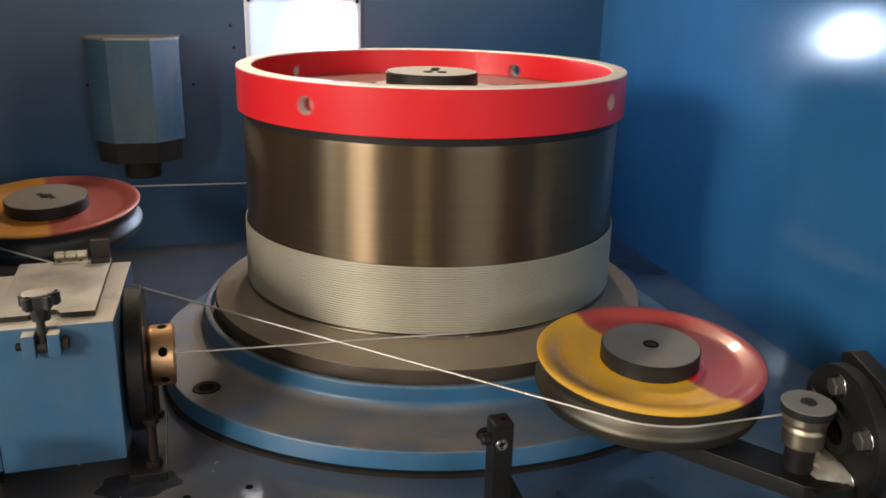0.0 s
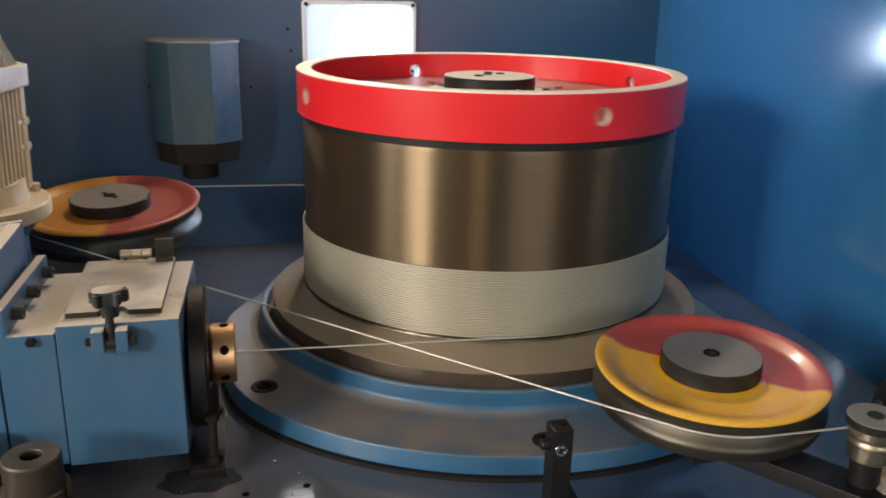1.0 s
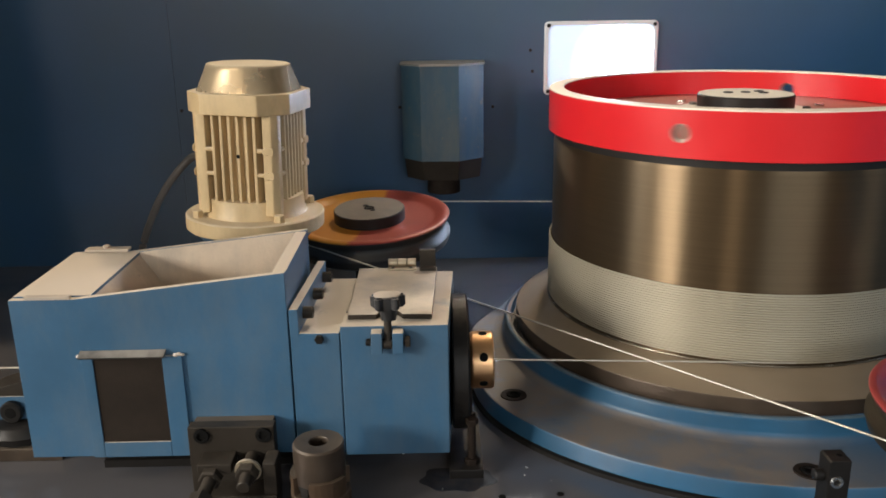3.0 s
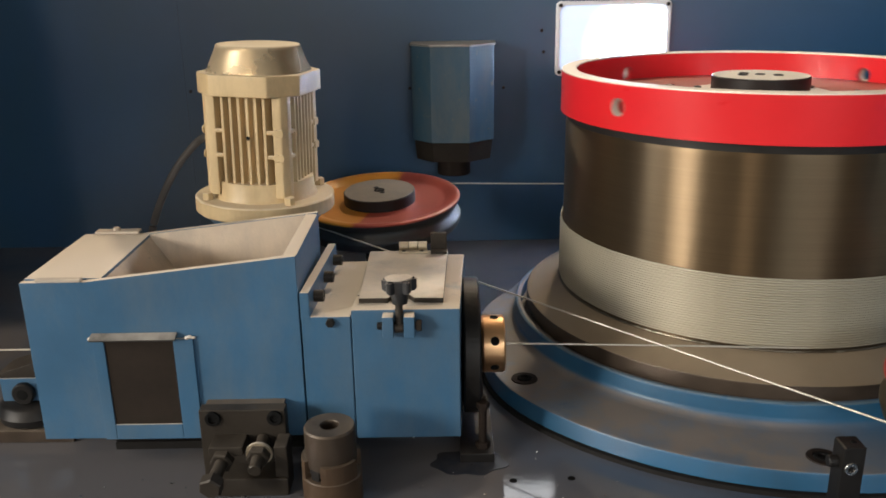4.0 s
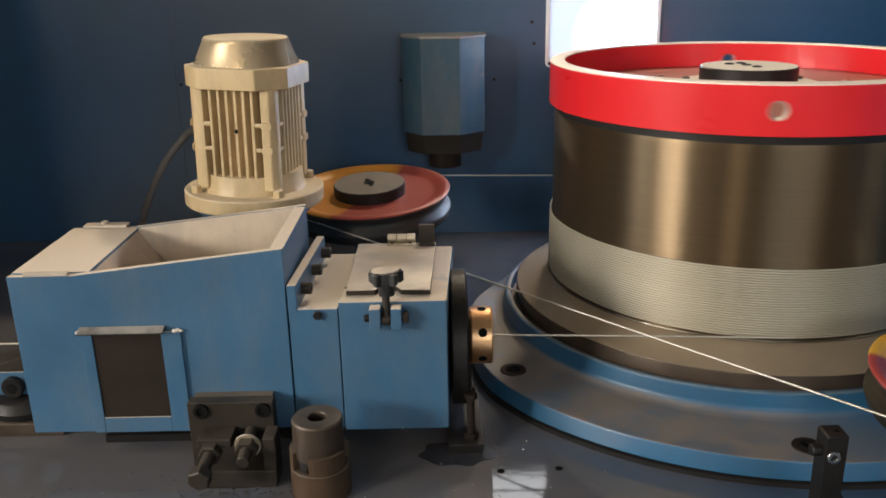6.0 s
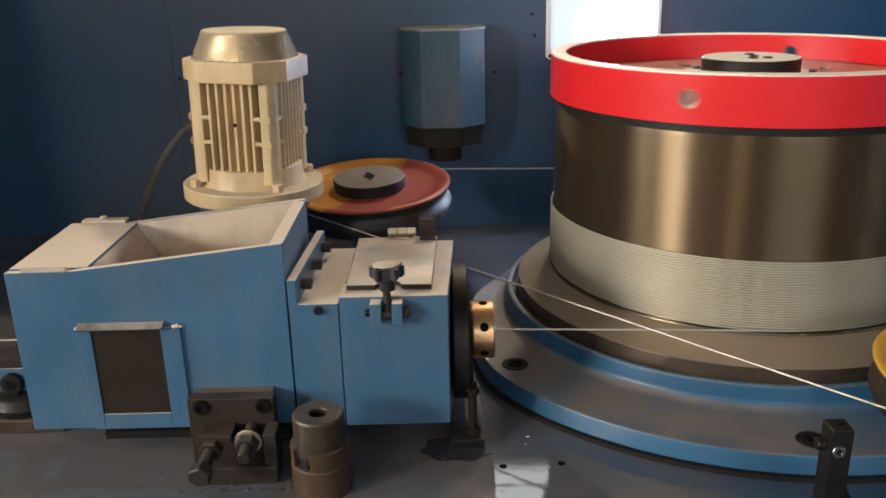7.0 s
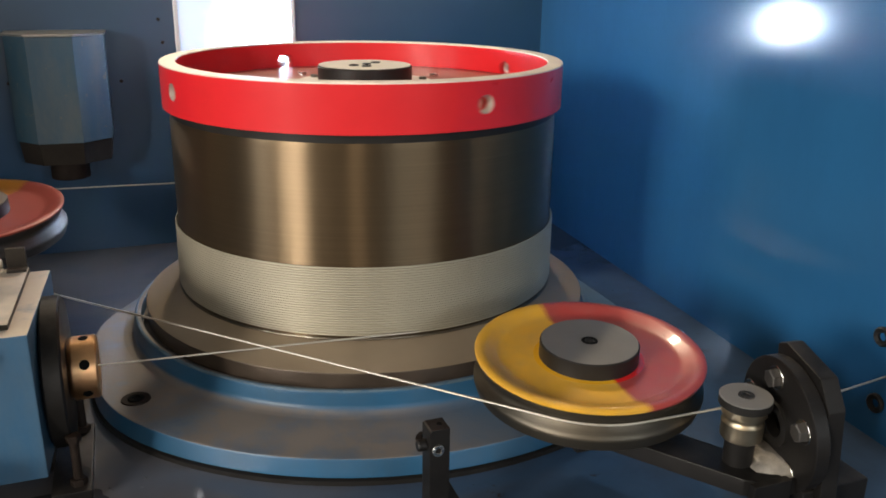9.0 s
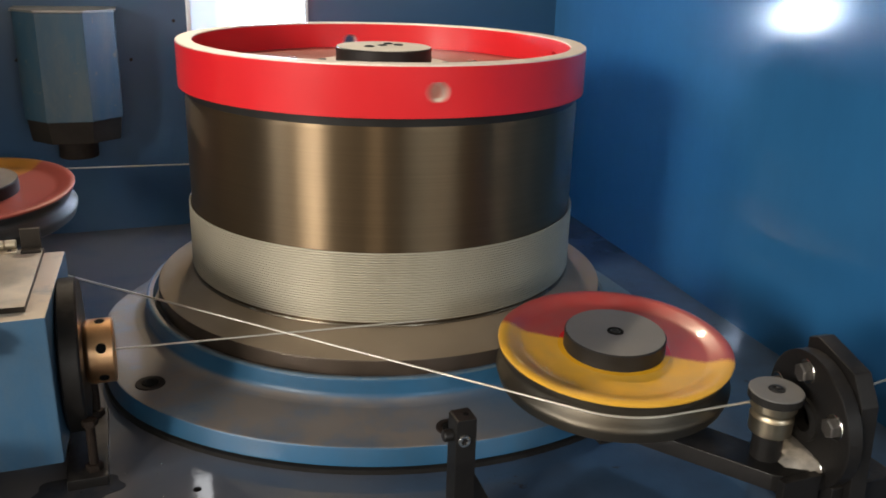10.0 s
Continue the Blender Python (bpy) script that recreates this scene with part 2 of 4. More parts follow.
CABLE = surface("grey_cable", (0.11, 0.10, 0.092), 0.5, vary=0.2, scale=40, bump=0.05)
YELLOW = surface("yellow_pulley_paint", (0.80, 0.43, 0.04), 0.36, vary=0.10, scale=20, film=(0.55, 0.36, 0.14), film_cover=0.4, bump=0.03, coat=0.4)
PULLEY_RED = surface("red_pulley_paint", (0.41, 0.056, 0.050), 0.36, film=(0.30, 0.12, 0.11), film_cover=0.4, vary=0.10, scale=20, bump=0.03, coat=0.4)
CLEAN_YELLOW = surface("clean_yellow_paint", (0.90, 0.46, 0.02), 0.2, vary=0.05, scale=20, bump=0.01, coat=0.8)
CLEAN_RED = surface("clean_red_paint", (0.72, 0.02, 0.02), 0.2, vary=0.05, scale=20, bump=0.01, coat=0.8)
YELLOW_DIRTY = surface("soiled_yellow_paint", (0.55, 0.23, 0.03), 0.42, vary=0.15, scale=14, bump=0.05, wear=(0.25, 0.12, 0.06), wear_at=0.68)
RED_DIRTY = surface("soiled_red_paint", (0.36, 0.07, 0.05), 0.42, vary=0.15, scale=14, bump=0.05, wear=(0.2, 0.06, 0.05), wear_at=0.68)
POWDERED = surface("settled_drawing_powder", (0.58, 0.49, 0.39), 0.75, vary=0.2, scale=11, grain=300, bump=0.25, wear=(0.36, 0.32, 0.28), wear_at=0.66, film=(0.26, 0.245, 0.235), film_cover=0.5)
RUST = surface("dusty_mesh_screen", (0.024, 0.018, 0.014), 0.7, spec=0.15, vary=0.25, scale=30, grain=500, bump=0.3)
BLACK = surface("black_hole", (0.008, 0.008, 0.008), 0.8, bump=0.0, spec=0.08)
OIL = surface("dark_machine_oil", (0.034, 0.038, 0.050), 0.14, vary=0.3, scale=20, grain=90, bump=0.02, rough_vary=0.05, film=(0.06, 0.056, 0.054), film_cover=0.8)
CONCRETE = surface("hall_concrete", (0.10, 0.097, 0.093), 0.7, vary=0.2, scale=1.2, grain=30, bump=0.1)
HALL_SHEET = surface("hall_wall_sheet", (0.17, 0.166, 0.158), 0.6, vary=0.12, scale=0.8, grain=20, bump=0.05)
LAMP_WHITE = surface("white_lamp_frame", (0.78, 0.80, 0.82), 0.35, vary=0.05, scale=20, bump=0.03)


def hot_panel(name, colour, low, high, centre, reach):
    """A lamp's diffuser that is brightest before its bulb."""
    m = glowing(name, colour, low)
    nt = m.node_tree
    coords = nt.nodes.new("ShaderNodeTexCoord").outputs["Object"]
    mp = nt.nodes.new("ShaderNodeMapping")
    mp.inputs["Location"].default_value = [-c / reach for c in centre]
    mp.inputs["Scale"].default_value = (1 / reach, 1 / reach, 1 / reach)
    nt.links.new(coords, mp.inputs["Vector"])
    g = nt.nodes.new("ShaderNodeTexGradient")
    g.gradient_type = "SPHERICAL"
    nt.links.new(mp.outputs[0], g.inputs[0])
    k = math_node(nt, "MULTIPLY_ADD", math_node(nt, "POWER", g.outputs["Fac"], 4.0), high)
    nt.nodes[-1].inputs[2].default_value = low
    nt.links.new(k, nt.nodes["Principled BSDF"].inputs["Emission Strength"])
    return m


GLOW = hot_panel("work_light_panel", (0.60, 0.74, 1.0), 0.55, 480.0, (0.042, 0, -0.016), 0.122)
PANEL_GLOW = [glowing("ceiling_panel_diffuser", (0.95, 0.97, 1.0), p[4]) for p in PANELS]
BAY_GLOW = glowing("bay_lamp_lens", (1.0, 0.86, 0.66), 30.0)
OPENING_GLOW = glowing("added_opening_glow", (0.86, 0.93, 1.0), 1.0)

# ---- mesh helpers ----


def weigh_normals(me, limit):
    """Let the larger faces rule the shading, so that flat faces stay flat beside their rounded edges."""
    near = [[] for _ in me.vertices]
    faces = [(p.normal.copy(), p.area) for p in me.polygons]
    for p in me.polygons:
        for v in p.vertices:
            near[v].append(p.index)
    low = math.cos(radians(limit))
    normals = []
    for p in me.polygons:
        n = faces[p.index][0]
        for v in p.vertices:
            s = Vector((0, 0, 0))
            for f in near[v]:
                m, area = faces[f]
                if m.dot(n) > low:
                    s += m * area
            normals.append(tuple(s.normalized()) if s.length > 1e-12 else tuple(n))
    me.normals_split_custom_set(normals)


def part(name, bm, material, parent=None, label="", smooth=35):
    bmesh.ops.recalc_face_normals(bm, faces=bm.faces)
    me = bpy.data.meshes.new(name)
    bm.to_mesh(me)
    bm.free()
    for mt in material if isinstance(material, (list, tuple)) else (material,):
        me.materials.append(mt)
    if smooth:
        me.shade_smooth()
        me.set_sharp_from_angle(angle=radians(smooth))
        weigh_normals(me, smooth)
    ob = new(name, me)
    ob.parent = parent
    if label:
        ob["label"] = label
    return ob


def thing(name, label, category, m=None, group="", kind=""):
    ob = new(name)
    ob.empty_display_size = 0.05
    if m is not None:
        ob.matrix_world = m
    return tagged(ob, label, category, group, kind)


def moved(bm, m):
    bmesh.ops.transform(bm, matrix=m, verts=bm.verts)
    return bm


def joined(*parts):
    """Several meshes of one part as one."""
    out = bmesh.new()
    for b in parts:
        me = bpy.data.meshes.new("joint")
        b.to_mesh(me)
        b.free()
        out.from_mesh(me)
        bpy.data.meshes.remove(me)
    return out


def box(x0, x1, y0, y1, z0, z1, bevel=0.0015, seg=2):
    bm = bmesh.new()
    bmesh.ops.create_cube(bm, size=1, matrix=Matrix.Translation(((x0 + x1) / 2, (y0 + y1) / 2, (z0 + z1) / 2)) @ Matrix.Diagonal((x1 - x0, y1 - y0, z1 - z0, 1)))
    if bevel:
        bmesh.ops.bevel(bm, geom=list(bm.edges), offset=bevel, segments=seg, affect="EDGES", profile=0.5)
    return bm


def lathe(profile, seg=64):
    """A solid of turning: profile of (r, z) from the axis or a closed loop of it."""
    bm = bmesh.new()
    rings = []
    for r, z in profile:
        if r < 1e-6:
            rings.append([bm.verts.new((0, 0, z))])
        else:
            rings.append([bm.verts.new((r * math.cos(a), r * math.sin(a), z)) for a in (2 * math.pi * i / seg for i in range(seg))])
    for a, b in zip(rings, rings[1:]):
        for i in range(seg):
            j = (i + 1) % seg
            vs = [a[i % len(a)], a[j % len(a)], b[j % len(b)], b[i % len(b)]]
            vs = list(dict.fromkeys(vs))
            if len(vs) > 2:
                bm.faces.new(vs)
    return bm


def ring(profile, seg=96):
    return lathe(profile + profile[:1], seg)


def rod(r, z0, z1, seg=24, bevel=0.001):
    return lathe([(0, z0), (r - bevel, z0), (r, z0 + bevel), (r, z1 - bevel), (r - bevel, z1), (0, z1)], seg)


def prism(points, z0, z1, bevel=0.0):
    bm = bmesh.new()
    f = bm.faces.new([bm.verts.new((x, y, z0)) for x, y in points])
    ext = bmesh.ops.extrude_face_region(bm, geom=[f])
    bmesh.ops.translate(bm, verts=[v for v in ext["geom"] if isinstance(v, bmesh.types.BMVert)], vec=(0, 0, z1 - z0))
    if bevel:
        bmesh.ops.bevel(bm, geom=list(bm.edges), offset=bevel, segments=2, affect="EDGES", profile=0.5)
    return bm


def ngon(n, r, turn=0.0):
    return [(r * math.cos(2 * math.pi * i / n + turn), r * math.sin(2 * math.pi * i / n + turn)) for i in range(n)]


def tube(points, r, seg=10):
    bm = bmesh.new()
    pts = [Vector(p) for p in points]
    rings = []
    up = Vector((0, 0, 1))
    for i, p in enumerate(pts):
        d = (pts[min(i + 1, len(pts) - 1)] - pts[max(i - 1, 0)]).normalized()
        a = d.cross(up if abs(d.z) < 0.95 else Vector((1, 0, 0))).normalized()
        b = d.cross(a)
        rings.append([bm.verts.new(p + r * (math.cos(t) * a + math.sin(t) * b)) for t in (2 * math.pi * k / seg for k in range(seg))])
    for s, e in zip(rings, rings[1:]):
        for k in range(seg):
            bm.faces.new((s[k], s[(k + 1) % seg], e[(k + 1) % seg], e[k]))
    bm.faces.new(rings[0]), bm.faces.new(rings[-1])
    return bm


def curve_points(ctrl, n=12):
    """A smooth line through the control points."""
    c = [Vector(p) for p in ctrl]
    out = []
    for i in range(len(c) - 1):
        p0, p1, p2, p3 = c[max(i - 1, 0)], c[i], c[i + 1], c[min(i + 2, len(c) - 1)]
        for k in range(n):
            t = k / n
            out.append(0.5 * (2 * p1 + (p2 - p0) * t + (2 * p0 - 5 * p1 + 4 * p2 - p3) * t * t + (3 * p1 - p0 - 3 * p2 + p3) * t ** 3))
    return out + [c[-1]]


TO_Y = pose(0, 0, 0, 90)          # local z to world -y
TO_X = pose(0, 0, 0, 0, 90, 0)    # local z to world +x


def socket_screw(r=0.007, h=0.004):
    """A socket head: a cap with a hexagonal recess, facing +z."""
    hexr = r * 0.5
    bm = lathe([(0, 0), (r, 0), (r, h - 0.0008), (r - 0.0008, h), (hexr * 1.15, h)], 20)
    inner = [bm.verts.new((x, y, h)) for x, y in ngon(20, hexr * 1.15)]
    low = [bm.verts.new((0.92 * x, 0.92 * y, h * 0.35)) for x, y in ngon(20, hexr * 1.15)]
    for i in range(20):
        j = (i + 1) % 20
        bm.faces.new((inner[i], inner[j], low[j], low[i]))
    bm.faces.new(low)
    bmesh.ops.remove_doubles(bm, verts=bm.verts, dist=1e-5)
    return bm


def hex_head(r=0.008, h=0.006):
    bm = prism(ngon(6, r), 0, h)
    bmesh.ops.bevel(bm, geom=[e for e in bm.edges if all(v.co.z > h - 1e-6 for v in e.verts)], offset=r * 0.12, segments=1, affect="EDGES")
    return bm

# ---- setting ----
WALL_Y = 2.05
WALL_TOP = 0.60


def structure(name, bm, material, label, category, smooth=35):
    return tagged(part(name, bm, material, None, label, smooth), "", category, "", "structure")


structure("floor", box(-7, 8, -6, 11, -0.90, -0.85, 0), CONCRETE, "grey concrete floor of the factory hall", "floor", 0)
structure("ceiling", box(-7, 8, -6, 11, 4.6, 4.7, 0), HALL_SHEET, "plain sheet ceiling of the hall", "ceiling", 0)
structure("wall_east", box(8, 8.2, -6, 11, -0.9, 4.7, 0), HALL_SHEET, "plain hall wall", "wall", 0)
structure("wall_north", box(-7, 8, 11, 11.2, -0.9, 4.7, 0), HALL_SHEET, "plain hall wall behind the machine", "wall", 0)
# Openings added in the unseen walls, one for each group of lamps.
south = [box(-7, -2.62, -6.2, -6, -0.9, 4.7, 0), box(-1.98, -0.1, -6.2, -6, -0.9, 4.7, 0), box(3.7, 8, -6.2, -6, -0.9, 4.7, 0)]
for wx, half, watts, tint in SOUTH_LIGHTS:
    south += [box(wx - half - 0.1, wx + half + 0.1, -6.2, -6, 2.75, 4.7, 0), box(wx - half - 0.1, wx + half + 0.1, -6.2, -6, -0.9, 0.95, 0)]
structure("wall_south", joined(*south), HALL_SHEET, "unseen plain hall wall behind the camera with two openings added for lamps", "wall", 0)
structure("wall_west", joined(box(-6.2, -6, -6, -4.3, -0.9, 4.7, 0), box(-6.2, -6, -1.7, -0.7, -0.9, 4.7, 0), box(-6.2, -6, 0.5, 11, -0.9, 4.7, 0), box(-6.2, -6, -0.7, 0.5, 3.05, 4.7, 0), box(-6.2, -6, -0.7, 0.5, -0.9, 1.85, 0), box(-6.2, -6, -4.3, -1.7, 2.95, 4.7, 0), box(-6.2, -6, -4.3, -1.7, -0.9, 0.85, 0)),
          HALL_SHEET, "unseen plain hall wall with openings added for lamps", "wall", 0)
# Glowing sheets behind the made-up openings.
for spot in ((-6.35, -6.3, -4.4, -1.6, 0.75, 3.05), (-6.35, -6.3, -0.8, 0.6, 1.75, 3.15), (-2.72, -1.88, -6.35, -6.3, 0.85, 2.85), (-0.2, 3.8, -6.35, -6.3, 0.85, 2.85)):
    structure("backdrop", box(*spot, 0), OPENING_GLOW, "added glowing sheet behind a made-up hall opening", "daylight", 0)

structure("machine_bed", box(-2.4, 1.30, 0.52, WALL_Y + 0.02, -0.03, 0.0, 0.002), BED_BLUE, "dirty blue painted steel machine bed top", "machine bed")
structure("machine_frame", box(-2.35, 1.26, 0.56, WALL_Y, -0.85, -0.03, 0.004), CAST_BLUE, "blue painted steel machine frame under the bed", "machine frame")
for hx, hy in ((0.093, 1.063), (0.164, 1.066)):
    structure("bed_hole", moved(lathe([(0, 0.0006), (0.0042, 0.0006), (0.0047, 0.0)], 16), pose(hx, hy, 0.0002)), BLACK, "small drilled hole in the bed", "hole")

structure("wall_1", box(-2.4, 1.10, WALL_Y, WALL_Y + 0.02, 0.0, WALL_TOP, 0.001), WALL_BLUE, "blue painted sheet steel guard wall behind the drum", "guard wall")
for sx in (-0.575, -1.30):
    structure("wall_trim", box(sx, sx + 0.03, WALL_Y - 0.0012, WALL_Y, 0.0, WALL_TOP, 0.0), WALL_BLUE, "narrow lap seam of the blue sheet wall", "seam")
# side wall leans outward towards the back
side_pts = [(1.004, 0.56), (1.088, WALL_Y), (1.111, WALL_Y), (1.027, 0.56)]
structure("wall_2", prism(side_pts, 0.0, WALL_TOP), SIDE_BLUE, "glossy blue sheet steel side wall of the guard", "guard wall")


# Partition out of view, added to keep light off the left back wall.
structure("wall_3", box(-1.03, -1.01, 1.06, WALL_Y - 0.002, 0.0, 0.82, 0.001), WALL_BLUE, "unseen blue sheet steel partition added to shade the back wall", "guard wall")


def wall_screw(x, z, r=0.0035):
    ob = part("wall_screw", moved(moved(rod(r, 0, 0.003, 12, 0.0006), TO_Y), pose(x, WALL_Y, z)), DARK)
    return tagged(ob, "small dark screw in the blue guard wall", "screw", "wall screws")


for sx, sz in [(0.231, 0.470), (0.236, 0.425), (-0.055, 0.352), (0.150, 0.350), (-0.535, 0.352)]:
    wall_screw(sx, sz)


def side_hole(y, z):
    x = 1.004 + (y - 0.56) * 0.0564
    m = pose(x - 0.0006, y, z) @ TO_X @ pose(0, 0, 0, 180)
    ob = part("cable_grommet", moved(ring([(0.006, -0.001), (0.013, -0.001), (0.013, 0.003), (0.011, 0.005), (0.006, 0.003)], 24), m), HUB_SIDE)
    return tagged(ob, "black rubber grommet in the blue side wall", "grommet", "side wall grommets")


side_hole(0.925, 0.140)
side_hole(0.917, 0.050)


def work_light():
    """A square lamp let into the back wall."""
    t = thing("work_light", "bright square white work light screwed to the blue wall", "lamp", pose(0.3835, WALL_Y, 0.452))
    w, h = 0.1225, 0.078

    def outline(hw, hh, r, n=6):
        pts = []
        for cx, cz, a0 in ((1, 1, 0), (-1, 1, 90), (-1, -1, 180), (1, -1, 270)):
            for i in range(n + 1):
                a = radians(a0 + 90 * i / n)
                pts.append((cx * (hw - r) + r * math.cos(a), cz * (hh - r) + r * math.sin(a)))
        return pts

    bm = bmesh.new()
    rows = [[bm.verts.new((x, y, z)) for x, z in outline(hw, hh, r)] for hw, hh, r, y in
            ((w, h, 0.010, 0.0), (w, h, 0.010, -0.008), (w - 0.002, h - 0.002, 0.009, -0.010), (w - 0.0085, h - 0.0085, 0.016, -0.010), (w - 0.0095, h - 0.0095, 0.015, -0.004))]
    for u, v in zip(rows, rows[1:]):
        for i in range(len(u)):
            j = (i + 1) % len(u)
            bm.faces.new((u[i], u[j], v[j], v[i]))
    part("frame", bm, LAMP_WHITE, t, "white frame", 30)
    lens = moved(prism(outline(w - 0.0088, h - 0.0088, 0.015), -0.006, -0.002), Matrix(((1, 0, 0, 0), (0, 0, 1, 0), (0, 1, 0, 0), (0, 0, 0, 1))))
    part("diffuser", lens, GLOW, t, "glowing white diffuser")
    for x in (-1, 1):
        for z in (-1, 1):
            part("screw", moved(moved(rod(0.0042, 0, 0.003, 12, 0.0006), TO_Y), pose(x * (w - 0.0085), -0.0100, z * (h - 0.0085))), DARK, t)
    return t


work_light()


def high_bay(x, y):
    t = thing("bay_lamp", "added warm white high bay lamp, unseen under the hall ceiling", "lamp", pose(x, y, BAY_Z), "hall ceiling lamps")
    part("shade", lathe([(0.0, 0.16), (0.08, 0.16), (0.10, 0.06), (0.32, -0.08), (0.33, -0.08), (0.11, 0.07), (0.09, 0.17), (0, 0.17)], 32), DARK, t)
    part("lens", lathe([(0, 0.0), (0.20, -0.01), (0.20, -0.02), (0, -0.02)], 32), BAY_GLOW, t, "glowing lens")
    part("rod", rod(0.012, 0.16, 0.42, 12), BOLT, t)
    return t


for bx, by, watts in ADDED_BAYS:
    high_bay(bx, by)


def ceiling_panel(x, y, w, d, glow):
    t = thing("ceiling_panel", "flat white light panel hung under the hall ceiling", "lamp", pose(x, y, BAY_Z - 0.12), "hall ceiling panels")
    rim = joined(box(-w / 2 - 0.03, w / 2 + 0.03, -d / 2 - 0.03, -d / 2, 0, 0.06, 0.002), box(-w / 2 - 0.03, w / 2 + 0.03, d / 2, d / 2 + 0.03, 0, 0.06, 0.002),
                 box(-w / 2 - 0.03, -w / 2, -d / 2, d / 2, 0, 0.06, 0.002), box(w / 2, w / 2 + 0.03, -d / 2, d / 2, 0, 0.06, 0.002))
    part("frame", rim, DARK, t, "dark frame")
    part("diffuser", box(-w / 2, w / 2, -d / 2, d / 2, 0.01, 0.03, 0), glow, t, "glowing diffuser")
    for s in (-1, 1):
        part("rod", moved(rod(0.006, 0.03, 0.52, 10), pose(s * w * 0.4, 0, 0)), BOLT, t)
    return t


for p, glow in zip(PANELS, PANEL_GLOW):
    ceiling_panel(*p[:4], glow)

# ---- drum and its base ----
AXIS = (0.5042, 1.4888)


def trimmed_plate(levels, seg=192):
    """A round plate, trimmed flat at both sides and behind; levels of (inset, z)."""
    cuts = [(180, 0.437), (0, 0.405), (145, 0.392), (35, 0.392)]
    bm = bmesh.new()
    rings = []
    for inset, z in levels:
        row = []
        for i in range(seg):
            a = 2 * math.pi * i / seg
            k = 24.0
            inv = (1 / 0.4735) ** k
            for bearing, d in cuts:
                c = math.cos(a - radians(bearing))
                if c > 0.1:
                    inv += (c / d) ** k
            r = inv ** (-1 / k) - inset
            row.append(bm.verts.new((r * math.cos(a), r * math.sin(a), z)))
        rings.append(row)
    for u, v in zip(rings, rings[1:]):
        for i in range(seg):
            j = (i + 1) % seg
            bm.faces.new((u[i], u[j], v[j], v[i]))
    bm.faces.new(rings[0]), bm.faces.new(rings[-1])
    return bm


def drum_base():
    t = thing("drum_base", "round dusty blue cast base bolted to the bed", "machine base", pose(*AXIS, 0))
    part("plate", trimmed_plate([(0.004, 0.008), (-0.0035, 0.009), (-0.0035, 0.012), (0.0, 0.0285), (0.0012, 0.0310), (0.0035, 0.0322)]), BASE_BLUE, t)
    part("gasket", trimmed_plate([(-0.0065, 0.0), (-0.0070, 0.006), (0.002, 0.0082)]), HUB_SIDE, t, "dark strip under the base plate edge")
    collar = lathe([(0.30, 0.030), (0.392, 0.0318), (0.380, 0.0326), (0.3735, 0.0345), (0.3700, 0.0380), (0.3685, 0.0430), (0.3675, 0.0580), (0.3660, 0.0612), (0.3630, 0.0625), (0.3575, 0.0615), (0.3560, 0.045), (0.30, 0.045)], 160)
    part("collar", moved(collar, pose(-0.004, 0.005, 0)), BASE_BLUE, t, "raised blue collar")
    part("collar_edge", moved(ring([(0.3669, 0.0605), (0.3656, 0.0622), (0.3630, 0.0629), (0.3627, 0.0622), (0.3650, 0.0608)], 160), pose(-0.004, 0.005, 0)), WORN_EDGE, t, "pale worn collar edge")
    for x, y in ((0.126, 1.2715), (0.460, 1.052)):
        m = pose(x - AXIS[0], y - AXIS[1], 0.0325)
        part("bolt_ring", moved(ring([(0.0105, 0.0), (0.0190, 0.0), (0.0182, 0.0016), (0.0115, 0.0016)], 28), m), GRIMY, t, "grimy dark counterbore")
        part("bolt", moved(socket_screw(0.0104, 0.003), m @ pose(0, 0, -0.0002)), BLACK, t, "sunk socket screw")
    return t


drum_base()


def pierced_ring(r0, r1, z0, z1, holes, hole_r, hole_z, seg=192):
    """A ring wall with round holes bored through it."""
    def solid(bm):
        bmesh.ops.recalc_face_normals(bm, faces=bm.faces)
        me = bpy.data.meshes.new("blank")
        bm.to_mesh(me)
        bm.free()
        return new("blank", me)

    blank = solid(ring([(r0, z0), (r1, z0), (r1, z1), (r0, z1)], seg))
    drills = solid(joined(*[moved(rod(hole_r, r0 - 0.02, r1 + 0.02, 40, 0.0), pose(0, 0, hole_z, 0, 0, 360 * i / holes) @ TO_X) for i in range(holes)]))
    cut = blank.modifiers.new("bore", "BOOLEAN")
    cut.operation, cut.solver, cut.object = "DIFFERENCE", "EXACT", drills
    bpy.context.view_layer.update()
    bored = bpy.data.meshes.new_from_object(blank.evaluated_get(bpy.context.evaluated_depsgraph_get()))
    out = bmesh.new()
    out.from_mesh(bored)
    for ob in (blank, drills):
        bpy.data.objects.remove(ob)
    bpy.data.meshes.remove(bored)
    return out


def radial_normals(me, r0, r1):
    """Round the shading of the ring's two walls."""
    normals = [None] * len(me.loops)
    for p in me.polygons:
        rs = [math.hypot(*me.vertices[v].co[:2]) for v in p.vertices]
        for li, v in zip(p.loop_indices, p.vertices):
            co = me.vertices[v].co
            out = Vector((co.x, co.y, 0)).normalized()
            if min(rs) > r1 - 1e-4:
                normals[li] = out
            elif max(rs) < r0 + 1e-4:
                normals[li] = -out
            else:
                normals[li] = p.normal.copy()
    me.normals_split_custom_set([tuple(n) for n in normals])


